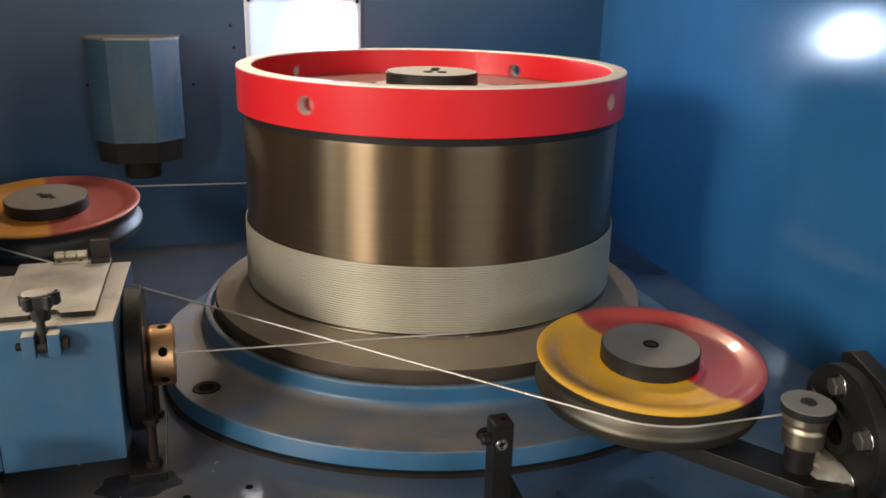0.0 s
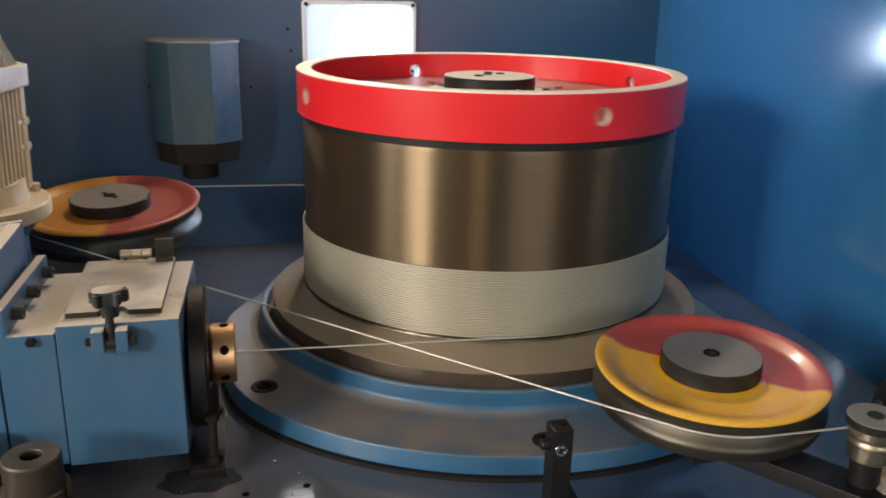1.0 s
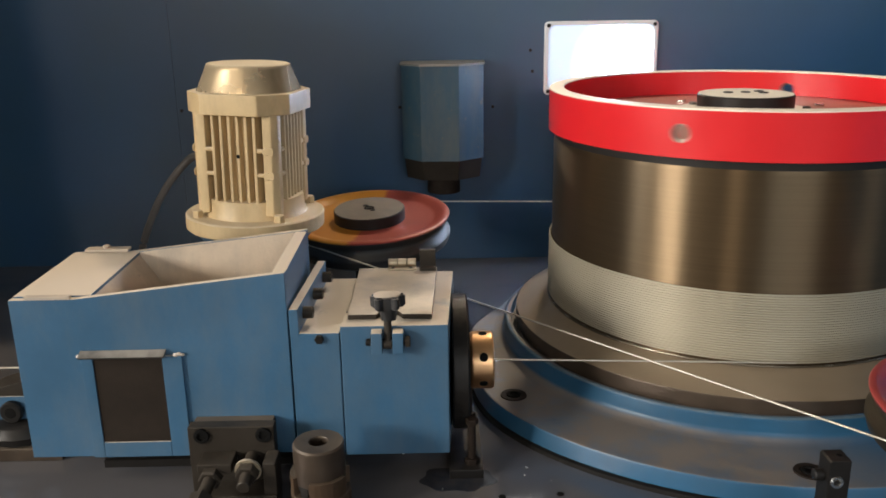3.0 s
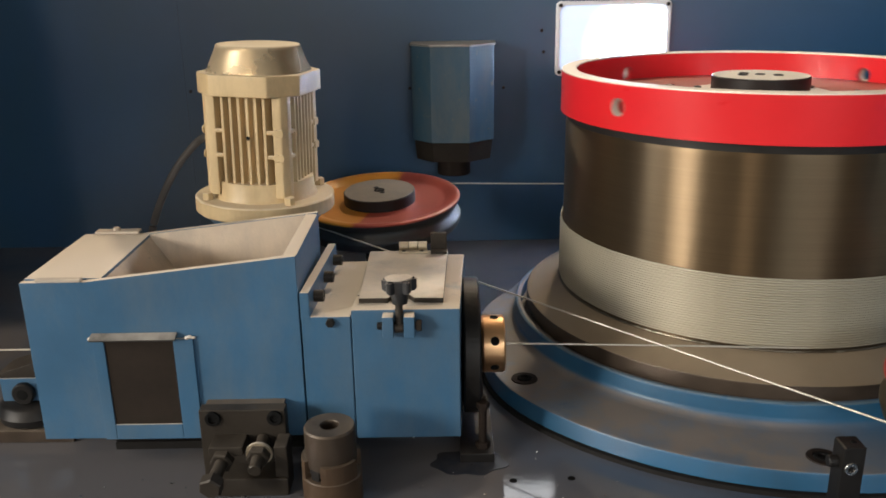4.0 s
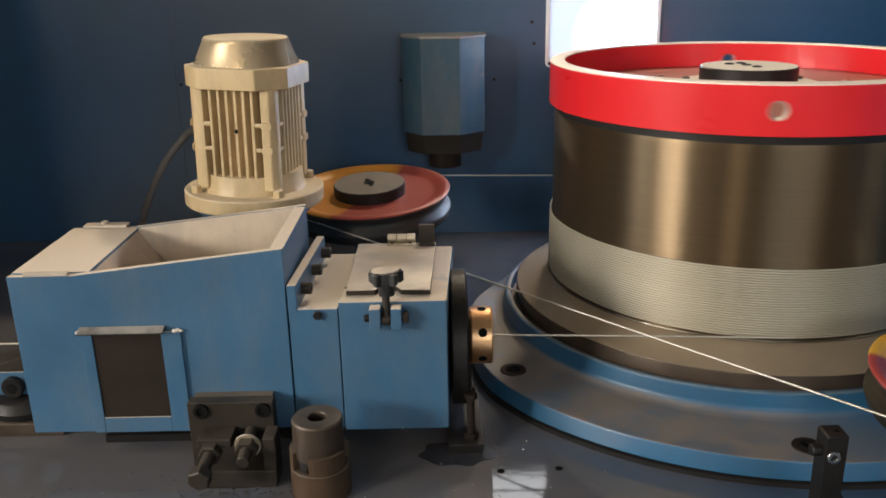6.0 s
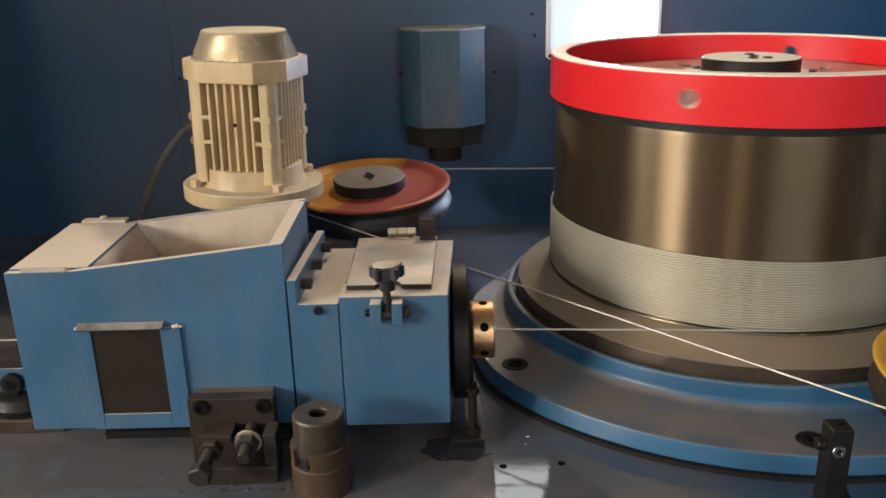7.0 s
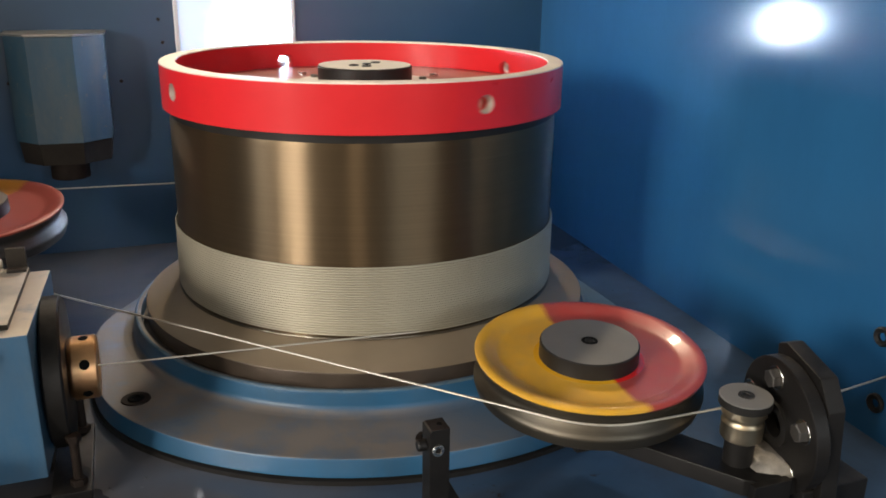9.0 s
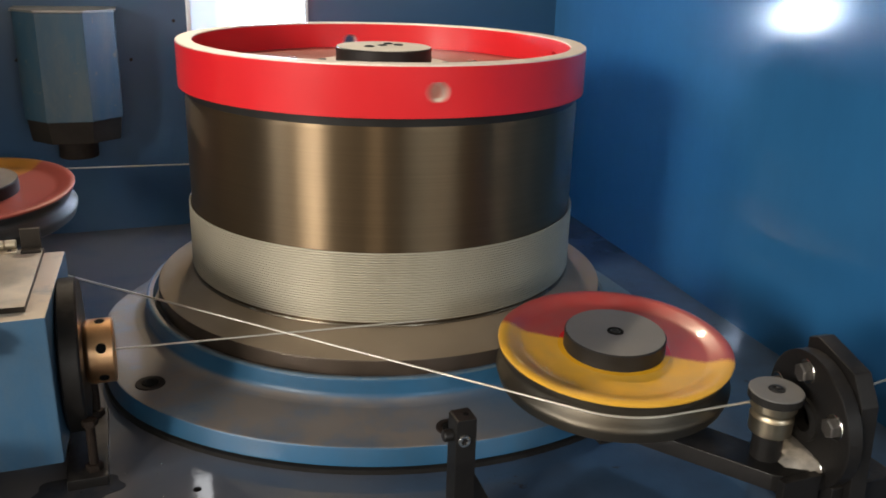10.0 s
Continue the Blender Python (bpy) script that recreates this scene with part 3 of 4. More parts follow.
def drawing_drum():
    t = thing("drawing_drum", "steel wire drawing drum with red rim and wound wire", "drum", pose(*AXIS, 0))
    part("barrel", lathe([(0.10, 0.084), (0.2950, 0.086), (0.2950, 0.205), (0.2945, 0.212), (0.2945, 0.362), (0.2915, 0.368), (0.2900, 0.384), (0.279, 0.386), (0.10, 0.386)], 160), BARREL, t, "ground steel barrel")
    part("neck_band", ring([(0.289, 0.368), (0.2925, 0.368), (0.2928, 0.3818), (0.289, 0.3818)], 128), HUB_SIDE, t, "dark band under the rim")
    part("rim", pierced_ring(0.2795, 0.3032, 0.3803, 0.4425, 4, 0.0125, 0.412), RED, t, "red painted rim with four round holes")
    radial_normals(t.children[-1].data, 0.2795, 0.3032)
    # Rings added to paint in the light caught by the bores.
    for i in range(4):
        hm = pose(0, 0, 0, 0, 0, 90 * i) @ pose(0.2795, 0, 0.412) @ TO_X
        part("hole_bush", moved(ring([(0.0092, 0.0130), (0.0124, 0.0110), (0.0124, 0.0232), (0.0119, 0.0232)], 24), hm), BORE_GLINT, t, "added pale ring for the light in a rim hole")
    # Sheen on the rim's top face, made as a pale part.
    part("rim_edge", ring([(0.2797, 0.4423), (0.2800, 0.4440), (0.2812, 0.4447), (0.3014, 0.4447), (0.3028, 0.4440), (0.3031, 0.4423)], 128), PALE, t, "rim edge coloured pale for its sheen")
    part("web", lathe([(0.2794, 0.398), (0.2794, 0.402), (0.10, 0.4045), (0.07, 0.4045), (0.07, 0.395), (0.2794, 0.395)], 96), RED_DIRTY, t, "soiled red top plate")
    part("washer", ring([(0.07, 0.4045), (0.106, 0.4045), (0.105, 0.4085), (0.07, 0.4085)], 64), PALE, t, "pale ring plate")
    for i in range(8):
        a = 2 * math.pi * i / 8 + 0.2
        part("bolt", moved(hex_head(0.008, 0.006), pose(0.155 * math.cos(a), 0.155 * math.sin(a), 0.4022)), BRIGHT, t)
        part("bolt", moved(socket_screw(0.006, 0.004), pose(0.094 * math.cos(a + 0.3), 0.094 * math.sin(a + 0.3), 0.4085)), BOLT, t)
    hub = part("hub", lathe([(0, 0.404), (0.0715, 0.404), (0.0725, 0.406), (0.0725, 0.4315), (0.071, 0.4335), (0.0, 0.4342)], 64), [HUB_SIDE, HUB_PALE], t, "round black hub cap with a pale face")
    for p in hub.data.polygons:
        p.material_index = 1 if p.normal.z > 0.8 and p.center.z > 0.42 else 0
    for a, r in ((20, 0.026), (200, 0.026), (110, 0.004), (65, 0.030)):
        part("screw", moved(socket_screw(0.0075, 0.002), pose(r * math.cos(radians(a)), r * math.sin(radians(a)), 0.4335)), HUB_SIDE, hub)
    part("bottom_flange", lathe([(0.29, 0.103), (0.3005, 0.1035), (0.3495, 0.0830), (0.3515, 0.0815), (0.29, 0.0700)], 160), FLANGE, t, "dull turned steel flange")
    part("flange_side", ring([(0.3516, 0.0814), (0.3524, 0.0800), (0.3525, 0.0590), (0.29, 0.0590), (0.29, 0.0698)], 160), BROWN, t, "dark brown flange edge")
    # Bead added to carry those glints.
    part("bead", ring([(0.2985 + 0.0016 * math.cos(a), 0.1055 + 0.0016 * math.sin(a)) for a in (2 * math.pi * k / 8 for k in range(8))], 128), BEAD, t, "added steel bead with painted glints under the wire")
    # wound wire, turn upon turn
    turns, pitch = 28, 0.00347
    torus = bmesh.new()
    seg, side = 144, 8
    rr = pitch / 2
    thick = 0.00163
    grid = [[torus.verts.new(((0.2976 + thick * math.cos(b)) * math.cos(a), (0.2976 + thick * math.cos(b)) * math.sin(a), thick * math.sin(b)))
             for b in (2 * math.pi * k / side for k in range(side))] for a in (2 * math.pi * i / seg for i in range(seg))]
    for i in range(seg):
        for k in range(side):
            torus.faces.new((grid[i][k], grid[(i + 1) % seg][k], grid[(i + 1) % seg][(k + 1) % side], grid[i][(k + 1) % side]))
    first = part("wire_turn", torus, COIL, t, "", 80)
    first.location.z = 0.1095 + rr
    for i in range(1, turns):
        w = first.copy()
        scene.collection.objects.link(w)
        w.location.z = 0.1095 + rr + pitch * i
    return t


drum = drawing_drum()

# ---- pulleys ----


def pulley(name, label, m, r, hub_r, yellow, red, steel, hub_face, marks=False, clean=None):
    """A grooved wire pulley; its dished top is painted half yellow, half red."""
    t = thing(name, label, "pulley", m)
    body = [(0.02, -0.016), (r - 0.030, -0.0140), (r - 0.012, -0.0050), (r - 0.001, -0.0040), (r - 0.0030, -0.0080), (r - 0.0088, -0.0150), (r - 0.0100, -0.0195),
            (r - 0.0090, -0.0240), (r - 0.0030, -0.0300), (r - 0.0002, -0.0340), (r - 0.0002, -0.0380), (r - 0.004, -0.0490), (r - 0.011, -0.0540), (0.03, -0.0565), (0.02, -0.016)]
    part("sheave", lathe(body, 128), steel, t, "turned steel grooved sheave")
    dish = lathe([(0.02, -0.0078), (hub_r + 0.0005, -0.0078), (hub_r + 0.0065, -0.0080), (hub_r + 0.016, -0.0085), (r - 0.032, -0.0080), (r - 0.024, -0.0055), (r - 0.015, -0.0012), (r - 0.008, 0.0008), (r - 0.0025, 0.0006), (r - 0.0005, -0.0012), (r - 0.001, -0.0040)], 128)
    d = part("face", dish, [yellow, red] + list(clean or ()), t, "dished face painted half yellow and half red", 50)
    for p in d.data.polygons:
        p.material_index = 0 if p.center.y > 0 else 1
        if clean and math.hypot(p.center.x, p.center.y) < hub_r + 0.004:
            p.material_index += 2
    hub = part("hub", lathe([(0, -0.0125), (hub_r - 0.001, -0.0125), (hub_r, -0.0115), (hub_r, 0.0105), (hub_r - 0.0015, 0.0120), (0, 0.0124)], 64), [HUB_SIDE, hub_face], t, "black hub disc with a grey face")
    for p in hub.data.polygons:
        p.material_index = 1 if p.center.z > 0.0115 else 0
    part("screw_ring", moved(ring([(0.0055, 0), (0.0098, 0), (0.0092, 0.0008), (0.006, 0.0008)], 28), pose(0, 0, 0.0122)), BLACK, hub)
    part("screw", moved(socket_screw(0.0050, 0.0012), pose(0, 0, 0.0122)), HUB_SIDE, hub)
    if marks:
        for a in (40, 220):
            part("screw", moved(socket_screw(0.005, 0.0012), pose(0.015 * math.cos(radians(a)), 0.015 * math.sin(radians(a)), 0.0122)), HUB_SIDE, hub)
    return t


def tilted(x, y, z, nx, ny):
    q = Vector((0, 0, 1)).rotation_difference(Vector((nx, ny, 1)).normalized())
    return Matrix.Translation((x, y, z)) @ q.to_matrix().to_4x4()


FRONT_AT = tilted(0.6320, 0.9855, 0.1540, -0.020, -0.055)
REAR_AT = tilted(-0.1005, 1.655, 0.2085, -0.026, -0.090)
front_pulley = pulley("guide_pulley", "steel guide pulley painted half yellow and half red, spinning", FRONT_AT, 0.1345, 0.0580, YELLOW, PULLEY_RED, DULL_STEEL, HUB_GREY, False, (CLEAN_YELLOW, CLEAN_RED))
rear_pulley = pulley("return_pulley", "soiled steel return pulley painted half orange and half red, spinning", REAR_AT, 0.1450, 0.0640, YELLOW_DIRTY, RED_DIRTY, PULLEY_STEEL, HUB_BROWN, True)


def pulley_stand(m, foot_z, r):
    t = thing("pulley_stand", "dark steel post carrying a spinning pulley", "stand", Matrix.Translation(m.translation))
    z = foot_z - m.translation.z
    part("post", rod(r, z, -0.059, 32), DARK, t)
    part("collar", lathe([(0, -0.068), (r + 0.016, -0.068), (r + 0.018, -0.066), (r + 0.018, -0.0570), (0, -0.0570)], 40), BOLT, t)
    part("foot", rod(r + 0.03, z, z + 0.016, 40, 0.003), DARK, t)
    return t


pulley_stand(REAR_AT, 0.0, 0.030)
pulley_stand(FRONT_AT, 0.074, 0.022)

# ---- die box ----
FY = 1.104      # its front face


def soap_box():
    """The powder box before the die: a sloping open trough with a lid and a screened window."""
    t = thing("powder_box", "blue steel drawing powder box with an open dusty trough", "machine box")
    x0, xa, x1 = -0.486, -0.410, -0.1600
    xl = -0.3935
    y0, y1 = FY, 1.304
    z0, zl, zr = 0.043, 0.250, 0.278
    w = 0.009

    def top(x):
        return zl if x <= xa else zl + (zr - zl) * (x - xa) / (x1 - xa)

    def wall(points, ya, yb):
        bm = prism(points, 0, yb - ya)
        return moved(bm, Matrix(((1, 0, 0, 0), (0, 0, 1, ya), (0, 1, 0, 0), (0, 0, 0, 1))))

    side = [(x0, z0), (x1, z0), (x1, zr), (xa, zl), (x0, zl)]
    for name, ya, yb in (("front_wall", y0, y0 + w), ("rear_wall", y1 - w, y1)):
        bm = wall(side, ya, yb)
        bmesh.ops.bevel(bm, geom=list(bm.edges), offset=0.0012, segments=2, affect="EDGES", profile=0.5)
        part(name, bm, TUB_BLUE, t)
    part("left_wall", box(x0, x0 + w, y0 + w, y1 - w, z0, zl - 0.001), TUB_BLUE, t)
    part("right_wall", box(x1 - 0.016, x1, y0 + w, y1 - w, z0, top(x1 - 0.016), 0.001), TUB_BLUE, t)
    part("bottom", box(x0 + w, x1 - 0.013, y0 + w, y1 - w, z0 + 0.001, z0 + 0.010, 0), TUB_BLUE, t)
    # inner chute: slope under the lid edge down to the powder
    chute = wall([(xl - 0.010, zl - 0.002), (xl, zl - 0.002), (xa + 0.080, 0.150), (x1 - 0.013, 0.150), (x1 - 0.013, 0.142), (xa + 0.07, 0.142)], y0 + w, y1 - w)
    part("chute", chute, POWDERED, t, "powder covered sloping chute")
    cheek = [(xa, 0.14), (x1 - 0.016, 0.14), (x1 - 0.016, top(x1 - 0.016) - 0.001), (xa, zl - 0.001)]
    for ya, yb in ((y1 - w - 0.0015, y1 - w + 0.0005), (y0 + w - 0.0005, y0 + w + 0.0015)):
        part("liner", wall(cheek, ya, yb), POWDERED, t, "powder caked inside of the trough", 0)
    part("liner", box(x1 - 0.0175, x1 - 0.0158, y0 + w, y1 - w, 0.14, zr - 0.004, 0), POWDERED, t, "powder caked inside of the trough", 0)
    part("lid", box(x0 + 0.002, xl + 0.001, y0 + 0.010, y1 - 0.010, zl - 0.003, zl + 0.0015, 0.001), TUB_BLUE, t, "flat lid white with powder")
    part("lid_lip", box(x0 + 0.020, xa - 0.003, y0 - 0.002, y0 + 0.006, zl + 0.0005, zl + 0.0045, 0.0008), POWDERED, t)
    part("lid_hinge", box(x0 + 0.018, xa + 0.002, y1 - 0.012, y1 + 0.004, zl + 0.002, zl + 0.006, 0.001), POWDERED, t)
    part("lid_pin", moved(rod(0.005, 0, 0.006, 12), pose(x0 + 0.046, y1 - 0.004, zl + 0.004)), POWDERED, t)
    # screened window
    fx0, fx1, fz0, fz1 = -0.409, -0.2885, 0.0435, 0.1775
    ox0, ox1, oz0, oz1 = -0.395, -0.3125, 0.0640, 0.1740
    d0, d1 = FY - 0.004, FY + 0.0005
    win = part("window_frame", joined(box(fx0, ox0, d0, d1, fz0, fz1, 0.001), box(ox1, fx1, d0, d1, fz0, fz1, 0.001), box(ox0, ox1, d0, d1, fz0, oz0, 0.001)), CAST_BLUE, t, "raised blue window frame")
    part("screen", box(ox0 - 0.002, ox1 + 0.002, FY - 0.0022, FY + 0.0004, oz0 - 0.002, oz1 + 0.004, 0), RUST, win, "dark brown mesh screen")
    lip = moved(box(-0.0575, 0.0450, -0.0135, 0.0, -0.0012, 0.0012, 0.0005), pose(-0.3515, FY - 0.001, 0.1845, 20))
    part("rain_lip", lip, DUSTED, win, "grey sheet lip over the window")
    for x in (fx0 + 0.002, fx1 - 0.003):
        lumps = [moved(rod(0.0024 - 0.0004 * k, -0.003, 0.003, 10, 0.0018), pose(x + 0.0042 * (k - 1), FY - 0.0032, 0.1788 + 0.0012 * (k % 2), 0, 80 + 14 * k, 12 * k)) for k in range(3)]
        part("weld", joined(*lumps), PALE, win, "clot of white powder")
    return t


soap_box()


def die_holder():
    """The casting that holds the die, with its hinged cover plate and clamp."""
    t = thing("die_holder", "blue cast die holder with a steel cover plate and clamp knob", "die holder")
    x0, xs, x1 = -0.1585, -0.0985, 0.0310
    y0, y1 = FY, 1.312
    skew = Matrix(((1, 0.054, 0, -0.054 * FY), (0, 1, 0, 0), (0, 0, 1, 0), (0, 0, 0, 1)))
    z0 = 0.040
    part("body", moved(box(xs, x1, y0, y1, 0.0375, 0.2095, 0.002), skew), CAST_BLUE, t)
    part("neck", moved(box(x0, xs - 0.0012, y0 + 0.001, y1, z0, 0.2010, 0.0015), skew), CAST_BLUE, t)
    fl = moved(box(x0 - 0.0002, x0 + 0.011, y0 + 0.0006, y1 - 0.012, 0.1960, 0.2320, 0.0015), skew)
    part("flange", fl, CAST_BLUE, t, "upright joint flange")
    for y in (1.137, 1.205, 1.274):
        part("bolt", moved(moved(lathe([(0, 0), (0.0075, 0), (0.0075, 0.011), (0.0068, 0.012), (0.0035, 0.012), (0.0035, 0.006), (0, 0.006)], 20), TO_X), skew @ pose(x0 + 0.011, y, 0.216)), OILY, t, "socket head joint bolt")
    part("bolt", moved(moved(hex_head(0.0058, 0.005), TO_Y), pose(-0.1235, y0 + 0.001, 0.1940)), DARK, t)
    # cover plate with a notch for the clamp stud
    out = [(-0.0905, 1.124), (-0.056, 1.124), (-0.050, 1.136), (-0.030, 1.136), (-0.024, 1.124), (0.0115, 1.122), (0.0190, 1.309), (-0.0910, 1.309)]
    cover = part("cover_plate", prism(out, 0.2100, 0.2165, 0.0007), [PLATE, OILY], t, "dusty bare steel cover plate")
    for p in cover.data.polygons:
        p.material_index = 0 if abs(p.normal.z) > 0.5 else 1
    part("side_strip", moved(box(-0.0980, -0.0945, 1.150, 1.300, 0.2096, 0.2112, 0.0005), skew), PLATE, t)
    # hinge
    hinge = part("hinge", box(-0.050, -0.010, 1.296, 1.309, 0.2166, 0.2186, 0.0005), HINGE, t, "worn yellowish steel hinge")
    for i in range(3):
        part("knuckle", moved(moved(rod(0.0058, 0.0004, 0.0130, 14, 0.0008), TO_X), pose(-0.050 + 0.0133 * i, 1.309, 0.2240)), HINGE, hinge)
    for x in (-0.043, -0.018):
        part("screw", moved(socket_screw(0.0028, 0.0012), pose(x, 1.301, 0.2186)), BOLT, hinge)
    part("stop_block", joined(box(-0.005, 0.0175, 1.302, 1.309, 0.2166, 0.2440, 0.001), box(-0.005, 0.0175, 1.290, 1.302, 0.2166, 0.2205, 0.001)), OILY, t, "small upright steel stop")
    # clamp: lugs, eye stud and star knob
    for xa, xb in ((-0.0610, -0.0475), (-0.0355, -0.0225)):
        part("lug", box(xa, xb, y0 - 0.016, y0 + 0.002, 0.1790, 0.2060, 0.0015), CAST_BLUE, t)
    part("pivot", moved(moved(rod(0.0045, -0.026, 0.026, 14), TO_X), pose(-0.0415, y0 - 0.008, 0.1920)), DARK, t)
    part("pivot_head", moved(moved(hex_head(0.0075, 0.006), TO_X), pose(-0.0205, y0 - 0.008, 0.1920)), OILY, t)
    part("stud", joined(moved(rod(0.0046, 0.0, 0.050, 14), pose(-0.0410, y0 - 0.008, 0.186, -6)), moved(moved(rod(0.0062, -0.0055, 0.0055, 16), TO_X), pose(-0.0415, y0 - 0.008, 0.1895))), OILY, t)
    lobes = []
    for i in range(60):
        a = 2 * math.pi * i / 60
        r = 0.0150 + 0.0068 * max(0.0, math.cos(5 * a)) ** 0.6 if math.cos(5 * a) > 0 else 0.0150
        lobes.append((r * math.cos(a), r * math.sin(a)))
    kb = prism(lobes, 0.0, 0.0165)
    bmesh.ops.bevel(kb, geom=[e for e in kb.edges if abs(e.verts[0].co.z - e.verts[1].co.z) < 1e-6], offset=0.0022, segments=2, affect="EDGES")
    km = pose(-0.0400, y0 - 0.0030, 0.2330, -6, 0, 18)
    knob = part("star_knob", moved(kb, km), RUBBER, t, "black plastic star knob", 40)
    part("boss", moved(lathe([(0, -0.014), (0.0090, -0.014), (0.0115, 0.001), (0, 0.001)], 24), km), RUBBER, knob)
    part("cap", moved(lathe([(0, 0.0162), (0.0165, 0.0162), (0.0160, 0.0175), (0.008, 0.0195), (0, 0.0200)], 24), km), POWDERED, knob, "dusty cap")
    # die flange and nut
    dm = pose(0, 1.200, 0.121)
    part("die_flange", moved(moved(lathe([(0, 0.036), (0.087, 0.036), (0.089, 0.038), (0.089, 0.055), (0.086, 0.0575), (0.050, 0.0580), (0.0455, 0.0580), (0, 0.0580)], 96), TO_X), dm), DARK, t, "round blackened die flange")
    nut = part("nut", moved(moved(lathe([(0, 0.0585), (0.034, 0.0585), (0.0365, 0.061), (0.0378, 0.064), (0.0378, 0.0885), (0.0362, 0.0905), (0.0150, 0.0905), (0.0065, 0.0830), (0, 0.0830)], 64), TO_X), dm), BRONZE, t, "round bronze die nut with tommy holes")
    for i in range(6):
        m = dm @ pose(0.0770, 0, 0, 60 * i + 62, 0, 0) @ pose(0, 0, 0.0375)
        part("hole", moved(lathe([(0, 0.0006), (0.0054, 0.0006), (0.0060, 0.0)], 16), m), BLACK, nut)
    # feet
    part("foot_plate", box(0.0300, 0.0730, 1.104, 1.262, 0.0, 0.0130, 0.0015), DARK, t, "oily steel foot plate")
    part("foot_pad", box(-0.420, -0.110, 1.150, 1.275, 0.0, 0.0105, 0.0), DARK, t)
    part("riser", joined(box(-0.400, -0.125, 1.165, 1.262, 0.0105, 0.0440, 0.0), box(0.010, 0.0315, 1.180, 1.262, 0.0, 0.0410, 0.0)), DARK, t)
    for sx, sy in ((0.0590, 1.122), (0.0600, 1.245)):
        stud = part("set_bolt", moved(rod(0.0052, 0.0, 0.060, 14), pose(sx, sy, 0.0125)), GRIMY, t, "long foot bolt")
        part("nut", moved(hex_head(0.0095, 0.008), pose(sx, sy, 0.0131)), GRIMY, stud)
        part("head", moved(hex_head(0.0085, 0.007), pose(sx, sy, 0.0690)), GRIMY, stud)
    return t


die_holder()


def adjuster():
    """A dark bolted clamp block with two hexagon bolts that point outward."""
    t = thing("adjuster_block", "oily brown steel adjusting block with two hexagon bolts", "clamp block")
    part("plate", box(-0.2835, -0.1800, 1.074, 1.092, 0.0, 0.0955, 0.002), OILY, t)
    part("pad", box(-0.2790, -0.1840, 1.0905, FY - 0.0005, 0.050, 0.0950, 0.0), BROWN, t)
    part("ledge", box(-0.2665, -0.2260, 1.042, 1.0745, 0.052, 0.0640, 0.002), OILY, t)
    part("cheek", box(-0.1900, -0.1745, 1.042, 1.0745, 0.020, 0.0640, 0.002), OILY, t)
    part("shoe", box(-0.2700, -0.1745, 1.038, 1.0750, 0.0, 0.0240, 0.003), OILY, t)
    for x in (-0.2665, -0.1925):
        part("screw", moved(moved(socket_screw(0.0094, 0.004), TO_Y), pose(x, 1.0745, 0.0850)), BLACK, t, "sunk socket screw")
    for x, z, bright in ((-0.2505, 0.0480, False), (-0.2080, 0.0530, True)):
        m = pose(x, 1.046, z, 9, 0, 0 if bright else -4) @ TO_Y
        b = part("bolt", moved(rod(0.0078, -0.028, 0.046 if not bright else 0.030, 18), m), OILY, t, "hexagon bolt")
        part("nut", moved(hex_head(0.0140, 0.010), m @ pose(0, 0, 0.001)), OILY, b)
        if bright:
            part("washer", moved(ring([(0.0095, -0.0025), (0.0158, -0.0025), (0.0158, 0.0005), (0.0095, 0.0005)], 32), m), HINGE, b, "bright washer")
        else:
            part("head", moved(hex_head(0.0140, 0.014), m @ pose(0, 0, 0.040, 0, 0, 20)), OILY, b)
    return t


adjuster()


def jaw_coupling():
    t = thing("jaw_coupling", "brown steel jaw coupling standing upright on the bed", "coupling", pose(-0.1215, 1.034, -0.002))
    part("upper_hub", lathe([(0.012, 0.052), (0.0290, 0.052), (0.0297, 0.054), (0.0297, 0.0965), (0.0280, 0.0988), (0.0115, 0.0988), (0.0105, 0.0975), (0.0105, 0.078), (0.012, 0.052)], 48), BROWN, t)
    part("bore", moved(lathe([(0, 0.0), (0.0106, 0.0)], 24), pose(0, 0, 0.080)), BLACK, t)
    part("spider", rod(0.0285, 0.045, 0.0545, 40), DARK, t)
    part("lower_hub", lathe([(0, 0.0), (0.0345, 0.0), (0.0350, 0.002), (0.0350, 0.0385), (0.0335, 0.040), (0, 0.040)], 48), RUSTY, t, "rusty lower hub")
    for i in range(3):
        a0 = radians(120 * i + 15)
        pts = [(0.0345 * math.cos(a0 + k * 0.2), 0.0345 * math.sin(a0 + k * 0.2)) for k in range(8)] + [(0.018 * math.cos(a0 + k * 0.2), 0.018 * math.sin(a0 + k * 0.2)) for k in range(7, -1, -1)]
        part("jaw", prism(pts, 0.0395, 0.0620, 0.0008), RUSTY, t)
        a1 = a0 + 1.55
        pts = [(0.0292 * math.cos(a1 + k * 0.1), 0.0292 * math.sin(a1 + k * 0.1)) for k in range(5)] + [(0.018 * math.cos(a1 + k * 0.1), 0.018 * math.sin(a1 + k * 0.1)) for k in range(4, -1, -1)]
        part("jaw", prism(pts, 0.0400, 0.0560), DARK, t)
    return t


jaw_coupling()


